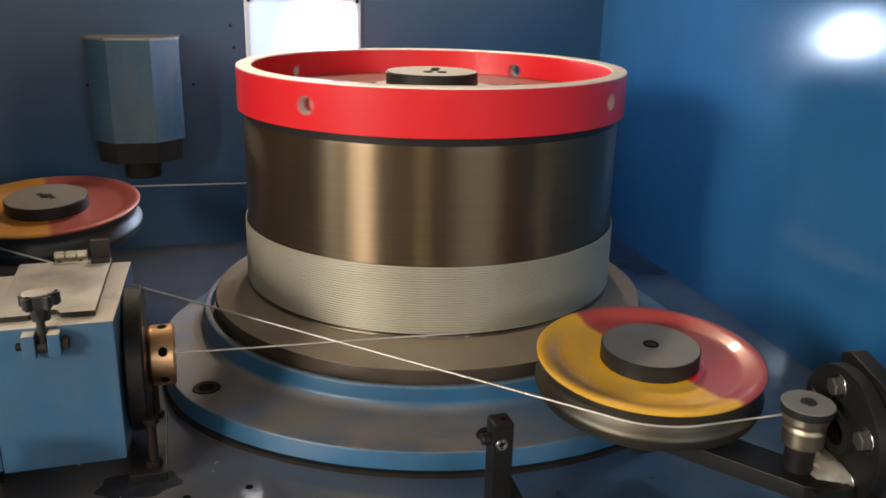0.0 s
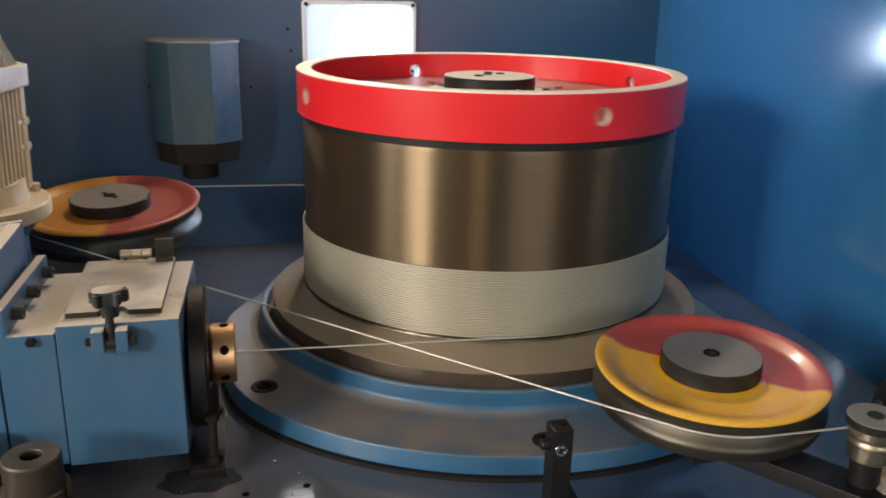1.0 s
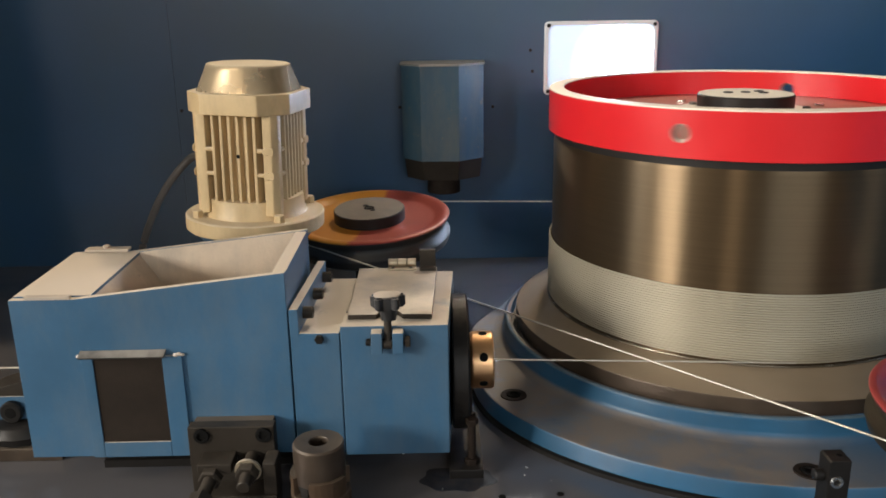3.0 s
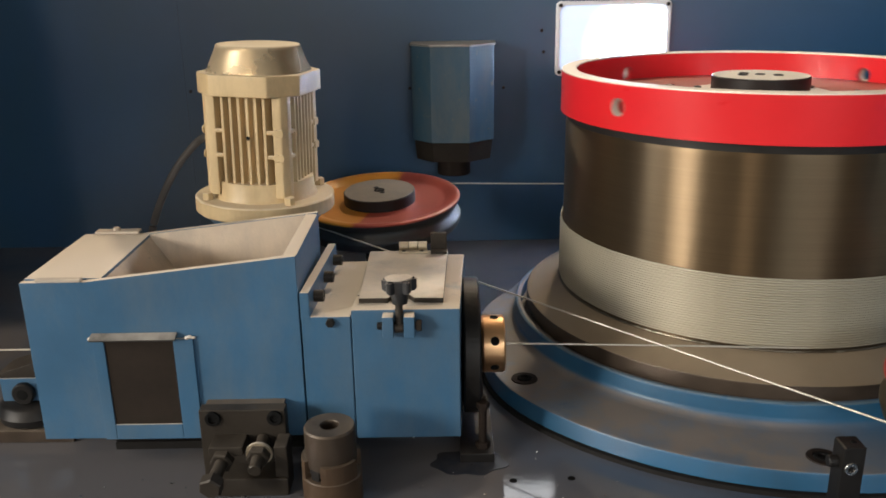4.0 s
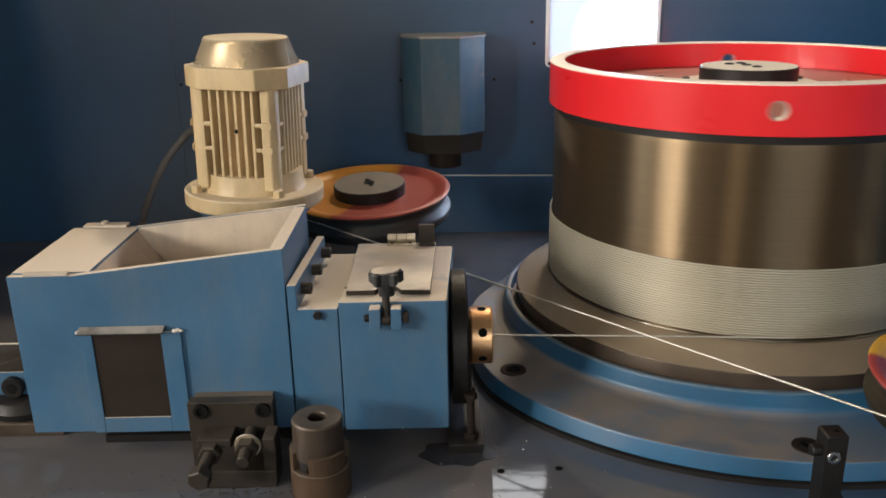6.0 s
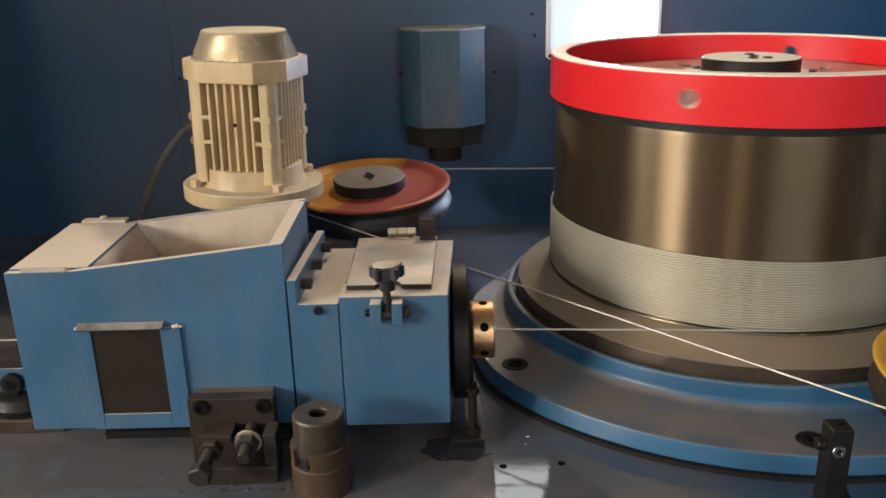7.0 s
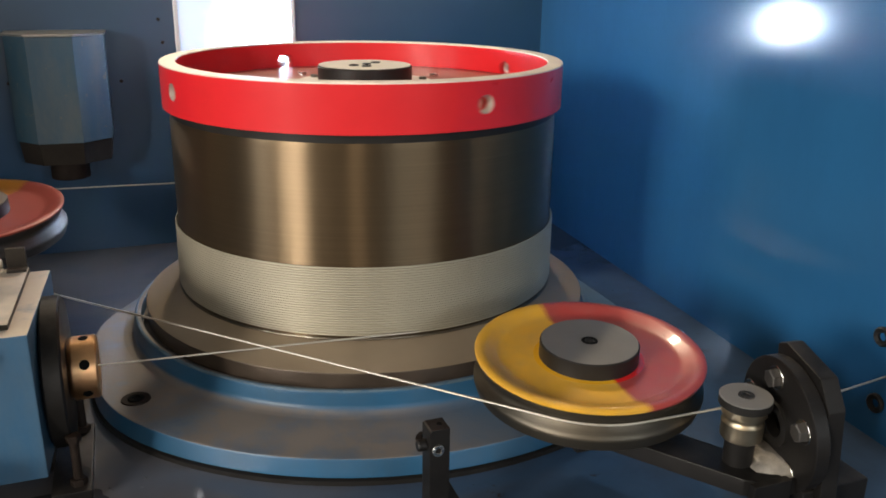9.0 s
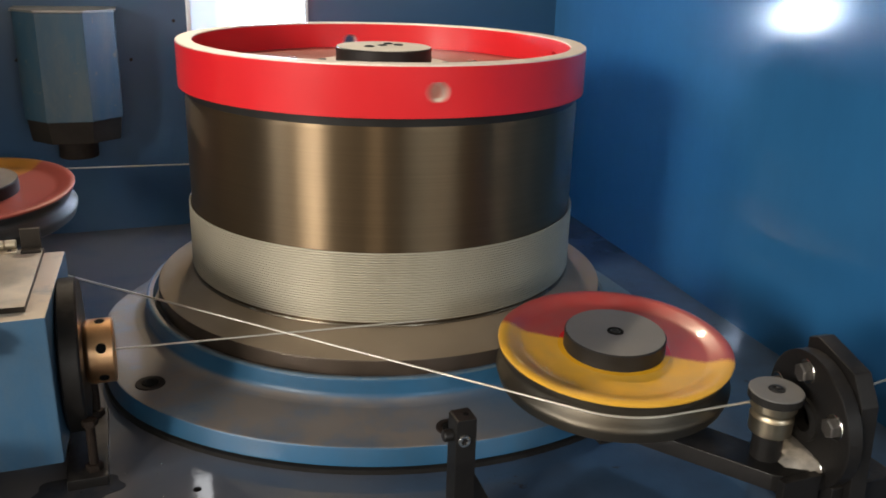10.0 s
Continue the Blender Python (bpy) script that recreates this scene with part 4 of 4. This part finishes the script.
def wire_guide():
    t = thing("wire_guide", "small blue wire guide block with a sloping dusty cap", "wire guide", pose(-0.545, 1.215, 0))
    part("body", box(-0.034, 0.044, -0.026, 0.030, 0.052, 0.086, 0.002), CAST_BLUE, t)
    cap = moved(prism([(-0.036, 0.086), (0.046, 0.086), (0.046, 0.110), (0.022, 0.110), (-0.036, 0.092)], -0.022, 0.026, 0.0015), pose(0, 0, 0, 90))
    part("cap", cap, OILY, t, "dull dusty sloping cap")
    part("saddle", lathe([(0, 0.018), (0.040, 0.018), (0.050, 0.024), (0.052, 0.034), (0.046, 0.046), (0.034, 0.0525), (0, 0.0525)], 40), DARK, t, "dark rounded saddle")
    part("foot", box(-0.060, 0.062, -0.045, 0.045, 0.0, 0.0185, 0.002), BROWN, t)
    bolt = part("bolt", moved(moved(rod(0.0150, 0.0, 0.010, 24, 0.002), TO_Y), pose(-0.002, -0.0255, 0.066)), DARK, t, "dark round bolt head")
    part("socket", moved(moved(lathe([(0, 0.0005), (0.0065, 0.0005), (0.0075, 0.0)], 20), TO_Y), pose(-0.002, -0.0355, 0.066)), BLACK, bolt)
    return t


wire_guide()

# ---- motor ----


def motor():
    t = thing("electric_motor", "cream painted finned electric motor standing on its flange", "motor", pose(-0.2765, 1.490, 0, 0, 1.6, -12))
    part("flange", lathe([(0, 0.240), (0.1060, 0.238), (0.1085, 0.2405), (0.1085, 0.2600), (0.1060, 0.2620), (0, 0.2620)], 96), MOTOR, t)
    part("end_shield", lathe([(0, 0.2615), (0.082, 0.2615), (0.078, 0.270), (0.076, 0.290), (0, 0.290)], 48), MOTOR, t)
    part("housing", rod(0.0550, 0.280, 0.424, 64), MOTOR, t)
    slim = Matrix.Diagonal((0.865, 0.865, 1, 1))
    for i in range(4):
        a = 90 * i + 45
        q = pose(0, 0, 0, 0, 0, 90 * i) @ slim
        rib = [(0.0525, -0.0785), (0.0680, -0.0785), (0.0775, -0.0690), (0.0775, -0.0525), (0.0525, -0.0525)]
        part("corner_rib", moved(prism(rib, 0.270, 0.424, 0.0025), q), MOTOR, t)
        for z in (0.332, 0.369):
            part("tie_bolt", moved(moved(rod(0.0034, 0.0, 0.019, 12, 0.001), TO_X), q @ pose(0.0350, -0.0745, z)), MOTOR, t)
            part("tie_bolt", moved(moved(rod(0.0034, 0.0, 0.019, 12, 0.001), TO_X), q @ pose(-0.0540, -0.0745, z)), MOTOR, t)
            part("nut_pad", moved(moved(joined(moved(rod(0.0062, 0, 0.0028, 20, 0.0008), pose(-0.0042, 0, 0)), moved(rod(0.0062, 0, 0.0028, 20, 0.0008), pose(0.0042, 0, 0))), TO_Y), q @ pose(0.0625, -0.0780, z)), MOTOR, t)
        part("flange_bolt", moved(hex_head(0.0085, 0.012), pose(0.094 * math.cos(radians(a)), 0.094 * math.sin(radians(a)), 0.2615)), MOTOR, t)
    for side in range(4):
        for k in range(6):
            x = 0.0152 * (k - 2.5)
            root = math.sqrt(0.0640 ** 2 - x * x) - 0.004
            m = pose(0, 0, 0, 0, 0, 90 * side) @ slim
            part("fin", moved(box(x - 0.0027, x + 0.0027, -0.0790, -root, 0.288, 0.424, 0.0012), m), MOTOR, t)
    part("eye_hole", moved(moved(lathe([(0, 0.0), (0.0032, 0.0)], 14), TO_Y), pose(0.0066, -0.0688, 0.360)), BLACK, t)
    oct_pts = [(0.082, -0.045), (0.082, 0.045), (0.045, 0.082), (-0.045, 0.082), (-0.082, 0.045), (-0.082, -0.045), (-0.045, -0.082), (0.045, -0.082)]
    part("cowl", prism(oct_pts, 0.4215, 0.4530, 0.0025), MOTOR, t)
    fan = bmesh.new()
    n = 96
    levels = [(1.0, 0.0790, 0.4525), (1.0, 0.0775, 0.4550), (0.55, 0.0705, 0.4720), (0.12, 0.0650, 0.4860), (0.0, 0.0632, 0.4905), (0.0, 0.0608, 0.4922), (0.0, 0.0540, 0.4905), (0.0, 0.0500, 0.4898)]
    rings = []
    for squareness, r, z in levels:
        row = []
        for i in range(n):
            a = 2 * math.pi * i / n
            inv = (1 / (r * 1.03)) ** 18
            for k in range(4):
                c = math.cos(a - k * math.pi / 2)
                if c > 0.1:
                    inv += (c / (r * 0.965)) ** 18
            rr = squareness * inv ** (-1 / 18) + (1 - squareness) * r
            row.append(fan.verts.new((rr * math.cos(a), rr * math.sin(a), z)))
        rings.append(row)
    for u, v in zip(rings, rings[1:]):
        for i in range(n):
            j = (i + 1) % n
            fan.faces.new((u[i], u[j], v[j], v[i]))
    fan.faces.new(rings[0]), fan.faces.new(rings[-1])
    part("fan_cover", fan, FAN_COVER, t, "pressed bright fan cover", 45)
    part("terminal_box", box(-0.0780, -0.054, -0.030, 0.036, 0.290, 0.392, 0.003), MOTOR, t)
    part("gland", moved(moved(rod(0.010, 0.0, 0.018, 16), TO_X), pose(-0.084, 0.022, 0.338)), DARK, t)
    return t


motor()


def motor_stand():
    t = thing("motor_stand", "dark blue cast pedestal under the motor", "pedestal", pose(-0.2700, 1.490, 0))
    part("column", lathe([(0, 0.0), (0.115, 0.0), (0.115, 0.014), (0.080, 0.022), (0.072, 0.050), (0.072, 0.205), (0.090, 0.226), (0.098, 0.2375), (0, 0.2375)], 64), CAST_BLUE, t)
    return t


motor_stand()
cable = part("motor_cable", tube(curve_points([(-0.345, 1.532, 0.338), (-0.362, 1.55, 0.338), (-0.398, 1.60, 0.326), (-0.438, 1.60, 0.284), (-0.470, 1.60, 0.232), (-0.497, 1.60, 0.168), (-0.512, 1.60, 0.09), (-0.518, 1.60, 0.003)]), 0.0064), CABLE)
tagged(cable, "dark grey cable hanging from the motor to the bed", "cable")


def wall_cover():
    """A faceted sheet cover on the back wall."""
    t = thing("faceted_cover", "blue faceted sheet cover mounted on the wall", "machine cover", pose(0.0390, WALL_Y, 0))
    out = [(-0.085, -0.001), (-0.087, -0.060), (-0.047, -0.108), (0.033, -0.112), (0.086, -0.068), (0.088, -0.001)]
    part("shell", prism(out, 0.249, 0.447, 0.0012), COVER_BLUE, t)
    lid = [(x * 1.04, y * 1.03 if y < -0.01 else y) for x, y in out]
    part("top_plate", prism(lid, 0.447, 0.4515, 0.0008), PLATE, t, "pale dusty top plate")
    low = [(x * 0.97, y * 0.96 if y < -0.01 else y) for x, y in out]
    skirt = bmesh.new()
    up = [skirt.verts.new((x, y, 0.2490)) for x, y in low]
    dn = [skirt.verts.new((x * 0.94, y * 0.92 if y < -0.01 else y, 0.2060)) for x, y in low]
    for i in range(6):
        skirt.faces.new((up[i], up[(i + 1) % 6], dn[(i + 1) % 6], dn[i]))
    skirt.faces.new(dn), skirt.faces.new(up)
    part("skirt", skirt, OILY, t, "oily dark lower skirt")
    part("stem", moved(rod(0.036, 0.172, 0.2065, 24), pose(0, -0.050, 0)), GRIMY, t)
    return t


wall_cover()

# ---- roller, arm and bracket at the way out ----


def small_roller():
    t = thing("small_roller", "small brass guide roller with a grey cap", "roller", tilted(0.7380, 0.8370, 0.1510, -0.02, -0.03))
    cap = part("cap", lathe([(0, -0.0105), (0.0272, -0.0105), (0.0280, -0.0095), (0.0280, -0.001), (0.0270, 0), (0, 0.0002)], 40), [HUB_SIDE, HUB_GREY], t, "grey cap disc with a black edge")
    for p in cap.data.polygons:
        p.material_index = 1 if p.center.z > -0.0008 else 0
    part("sheave", lathe([(0, -0.050), (0.0205, -0.050), (0.0222, -0.048), (0.0226, -0.030), (0.0205, -0.0275), (0.0200, -0.025), (0.0205, -0.0225), (0.0238, -0.020), (0.0238, -0.0090), (0, -0.0088)], 40), BRASS, t, "worn brass grooved body")
    part("screw_ring", ring([(0.0050, 0.0002), (0.0088, 0.0002), (0.0082, 0.0012), (0.0056, 0.0012)], 24), HUB_SIDE, t)
    part("screw", socket_screw(0.0058, 0.0016), HUB_SIDE, t)
    part("pin", rod(0.0160, -0.083, -0.0495, 24), DARK, t)
    return t


small_roller()


def mound(outline, z, height, seed):
    """A low uneven heap over an outline."""
    rnd = random.Random(seed)
    bm = bmesh.new()
    cx = sum(p[0] for p in outline) / len(outline)
    cy = sum(p[1] for p in outline) / len(outline)
    edge = []
    for (ax, ay), (bx, by) in zip(outline, outline[1:] + outline[:1]):
        edge += [(ax + (bx - ax) * k / 5, ay + (by - ay) * k / 5) for k in range(5)]
    rows = []
    for f in (1.0, 0.94, 0.82, 0.62, 0.36):
        h = height * (1 - f ** 5)
        rows.append([bm.verts.new((cx + (x - cx) * f + rnd.uniform(-0.001, 0.001), cy + (y - cy) * f + rnd.uniform(-0.001, 0.001), z + h * rnd.uniform(0.88, 1.1))) for x, y in edge])
    top = bm.verts.new((cx, cy, z + height))
    n = len(edge)
    for a, b in zip(rows, rows[1:]):
        for i in range(n):
            bm.faces.new((a[i], a[(i + 1) % n], b[(i + 1) % n], b[i]))
    for i in range(n):
        bm.faces.new((rows[-1][i], rows[-1][(i + 1) % n], top))
    bm.faces.new(rows[0][::-1])
    return bm


def pulley_arm():
    t = thing("support_arm", "black steel arm under the guide pulley and roller", "arm")
    arm = [(0.604, 0.990), (0.613, 0.963), (0.722, 0.806), (0.742, 0.792), (0.764, 0.796), (0.772, 0.818), (0.663, 0.992), (0.640, 1.010), (0.615, 1.008)]
    part("plate", prism(arm, 0.050, 0.0700, 0.0015), DARK, t)
    part("clevis", joined(box(0.720, 0.768, 0.786, 0.796, 0.036, 0.0725, 0.0015), box(0.764, 0.815, 0.790, 0.875, 0.050, 0.0690, 0.0015)), DARK, t, "black clevis end")
    part("dust_cake", mound([(0.742, 0.812), (0.772, 0.794), (0.808, 0.793), (0.823, 0.862), (0.812, 0.886), (0.772, 0.880), (0.748, 0.846)], 0.0690, 0.0085, 5), DUSTED, t, "crust of pale settled dust", 80)
    part("leg", box(0.610, 0.655, 0.960, 1.010, 0.034, 0.0565, 0.002), DARK, t)
    part("foot", box(0.780, 0.870, 0.780, 0.900, 0.0, 0.0565, 0.003), DARK, t)
    return t


pulley_arm()


def exit_bracket():
    t = thing("exit_bracket", "black bolted steel bracket where the wire leaves", "bracket")
    m = pose(0.7900, 0.8340, 0.111, 0, -4, -10)
    oct2 = [(-0.111, -0.062), (0.043, -0.062), (0.073, -0.044), (0.085, 0.020), (0.078, 0.036), (-0.111, 0.036)]
    # local: z out of the plate towards -x of the world, x up, y along the plate
    to_plate = Matrix(((0, 0, -1, 0), (0, 1, 0, 0), (1, 0, 0, 0), (0, 0, 0, 1)))
    part("plate", moved(prism(oct2, -0.030, -0.010, 0.002), m @ to_plate), DARK, t)
    part("disc", moved(lathe([(0.018, -0.0102), (0.071, -0.0102), (0.074, -0.008), (0.074, 0.006), (0.071, 0.008), (0.018, 0.008)], 64), m @ to_plate), DARK, t, "round black flange")
    for a in (4, 76, 148, 212, 290):
        bm = hex_head(0.0105, 0.009)
        q = m @ to_plate @ pose(0.054 * math.cos(radians(a)), 0.054 * math.sin(radians(a)), 0.008)
        b = part("bolt", moved(bm, q @ pose(0, 0, 0.0015)), BOLT, t, "hexagon flange bolt")
        part("washer", moved(rod(0.0135, 0, 0.0018, 24, 0.0004), q), BRIGHT, b)
    part("bush", moved(ring([(0.0150, 0.0), (0.026, 0.0), (0.025, 0.012), (0.0150, 0.012)], 32), m @ to_plate), HUB_SIDE, t)
    return t


exit_bracket()


def sensor_post():
    t = thing("stop_post", "black steel post with a hole and side screw", "post", pose(0.4135, 0.9080, 0))
    bm = prism([(-0.0108, 0.0), (0.0108, 0.0), (0.0108, 0.139), (-0.0088, 0.139), (-0.0108, 0.137)], -0.012, 0.012, 0.001)
    part("upright", moved(bm, pose(0, 0, 0, 90)), DARK, t)
    part("gusset", moved(prism([(0.0104, 0.0), (0.0500, 0.0), (0.0104, 0.078)], -0.004, 0.004, 0.0008), pose(0, 0, 0, 90)), DARK, t)
    part("base", box(-0.024, 0.055, -0.022, 0.022, 0.0, 0.008, 0.001), DARK, t)
    part("hole_rim", moved(moved(ring([(0.0032, 0), (0.0068, 0), (0.0062, 0.0012), (0.0036, 0.0012)], 20), TO_Y), pose(-0.002, -0.0120, 0.1155)), BRIGHT, t, "bright worn hole edge")
    part("side_screw", moved(moved(rod(0.0062, 0.0, 0.010, 14), TO_X), pose(-0.0205, 0, 0.1180)), DARK, t)
    part("pin_hole", moved(lathe([(0, 0.0004), (0.0025, 0.0004), (0.003, 0.0)], 12), pose(0.003, 0, 0.1390)), BLACK, t)
    return t


sensor_post()

# ---- the running wire ----
WR = 0.00135


def wire(points, label):
    return tagged(part("drawn_wire", tube(points, WR, 8), WIRE, None, "", 80), label, "wire", "running wire")


def on_pulley(m, r, z, a):
    return m @ Vector((r * math.cos(radians(a)), r * math.sin(radians(a)), z))


ax, ay = AXIS
wire([(-1.9, 1.200, 0.128), (-0.470, 1.200, 0.122)], "thin bright wire running into the powder box")
wire([(0.078, 1.2000, 0.121), (0.30, 1.1945, 0.1165), (ax - 0.012, ay - 0.2990, 0.1115)], "thin bright wire from the die to the drum")
back_run = [(ax + 0.02, ay + 0.2960, 0.190)]
back_run += [on_pulley(REAR_AT, 0.1345, -0.0200, a) for a in range(88, 236, 6)]
front_arc = [on_pulley(FRONT_AT, 0.1262, -0.0205, a) for a in range(228, 272, 4)]
roller_c = Vector((0.7380, 0.8370, 0.1262))
exit_p = [roller_c + Vector((-0.003, 0.0222, 0.0)), roller_c + Vector((0.006, 0.0214, 0.0)), Vector((0.800, 0.846, 0.118)), Vector((1.022, 0.9085, 0.092))]
wire(back_run, "thin bright wire from the drum round the return pulley")
wire([back_run[-1], front_arc[0]] + front_arc[1:], "thin bright wire crossing to the guide pulley")
wire([front_arc[-1]] + exit_p, "thin bright wire leaving past the small roller")

# ---- chips and crumbs on the bed ----


def chips():
    rnd = random.Random(5)
    bm = bmesh.new()
    spots = [(-0.46, 0.95, 0.16, 0.10, 16), (-0.10, 1.02, 0.14, 0.05, 14), (0.07, 1.10, 0.06, 0.04, 10), (0.30, 0.96, 0.20, 0.03, 10), (-0.22, 1.03, 0.08, 0.02, 10), (-0.225, 1.031, 0.07, 0.008, 60), (-0.12, 0.998, 0.05, 0.010, 24), (0.02, 1.06, 0.30, 0.09, 30), (-0.36, 1.02, 0.12, 0.06, 40)]
    for cx, cy, sx, sy, n in spots:
        for _ in range(n):
            x, y, k = cx + rnd.uniform(-sx, sx), cy + rnd.uniform(-sy, sy), rnd.uniform(0.0004, 0.0012)
            a = rnd.uniform(0, 3.14)
            vs = [bm.verts.new((x + k * math.cos(a + b) * (1.8 if i % 2 else 0.8), y + k * math.sin(a + b), z)) for z in (0.0003, 0.0003 + k * 0.6) for i, b in enumerate((0, 1.6, 3.1, 4.7))]
            bm.faces.new(vs[4:])
            for i in range(4):
                bm.faces.new((vs[i], vs[(i + 1) % 4], vs[4 + (i + 1) % 4], vs[4 + i]))
    return tagged(part("metal_chips", bm, BRIGHT, None, "", 0), "bright metal chips scattered over the machine bed", "chips", "", "stuff")


chips()


def oil_puddle(x, y, rx, ry, seed):
    rnd = random.Random(seed)
    waves = [(k, rnd.uniform(-0.08, 0.08), rnd.uniform(0, 6.28)) for k in (2, 3, 5, 7)]
    rim = []
    for i in range(48):
        a = 2 * math.pi * i / 48
        r = 1 + sum(w * math.cos(k * a + p) for k, w, p in waves)
        rim.append((x + rx * r * math.cos(a), y + ry * r * math.sin(a)))
    ob = part("oil_puddle", prism(rim, 0.0002, 0.0008), OIL, None, "", 0)
    return tagged(ob, "dark oil puddle on the blue machine bed", "oil puddle")


oil_puddle(0.040, 1.105, 0.045, 0.030, 3)


def sheet_scrap():
    # White pieces added to stand for light seen through the gap below.
    t = tagged(part("sheet_scrap", joined(moved(box(-0.014, 0.013, -0.008, 0.008, 0.0, 0.0012, 0.0003), pose(-0.054, 1.176, 0.0060, 30, 4, 8)), moved(box(-0.004, 0.004, -0.004, 0.004, 0.0, 0.0010, 0.0003), pose(-0.030, 1.172, 0.0030, 30, -10, 30))), LAMP_WHITE),
               "added white pieces for the light seen under the die holder", "scrap")
    return t


sheet_scrap()

# ---- what moves ----
DRUM_KNOTS = [(0.0, -32.5), (0.245, 0.0), (0.81, 90.0), (1.40, 180.0), (4.25, 630.0), (4.83, 720.0), (5.405, 810.0), (8.80, 1350.0), (9.36, 1440.0), (9.92, 1530.0), (10.0, 1542.8)]
FRONT_KNOTS = [(0.0, 107.5), (1.0, 496.0), (9.0, 3689.5), (9.5, 3896.0), (10.0, 4102.0)]
REAR_KNOTS = [(0.0, 98.0), (1.0, 451.0), (2.5, 981.0), (4.5, 1693.0), (10.0, 3649.0)]
DRUM_FRONT = 253.0     # the bearing from the axis to the camera's side


def angle_at(knots, t):
    return float(np.interp(t, [k[0] for k in knots], [k[1] for k in knots]))


def motions():
    steps = [round(i * 0.1, 1) for i in range(101)]
    walk(drum, [(t, pose(*AXIS, 0, 0, 0, DRUM_FRONT + angle_at(DRUM_KNOTS, t))) for t in steps])
    walk(front_pulley, [(t, FRONT_AT @ pose(0, 0, 0, 0, 0, angle_at(FRONT_KNOTS, t))) for t in steps])
    walk(rear_pulley, [(t, REAR_AT @ pose(0, 0, 0, 0, 0, angle_at(REAR_KNOTS, t))) for t in steps])


motions()
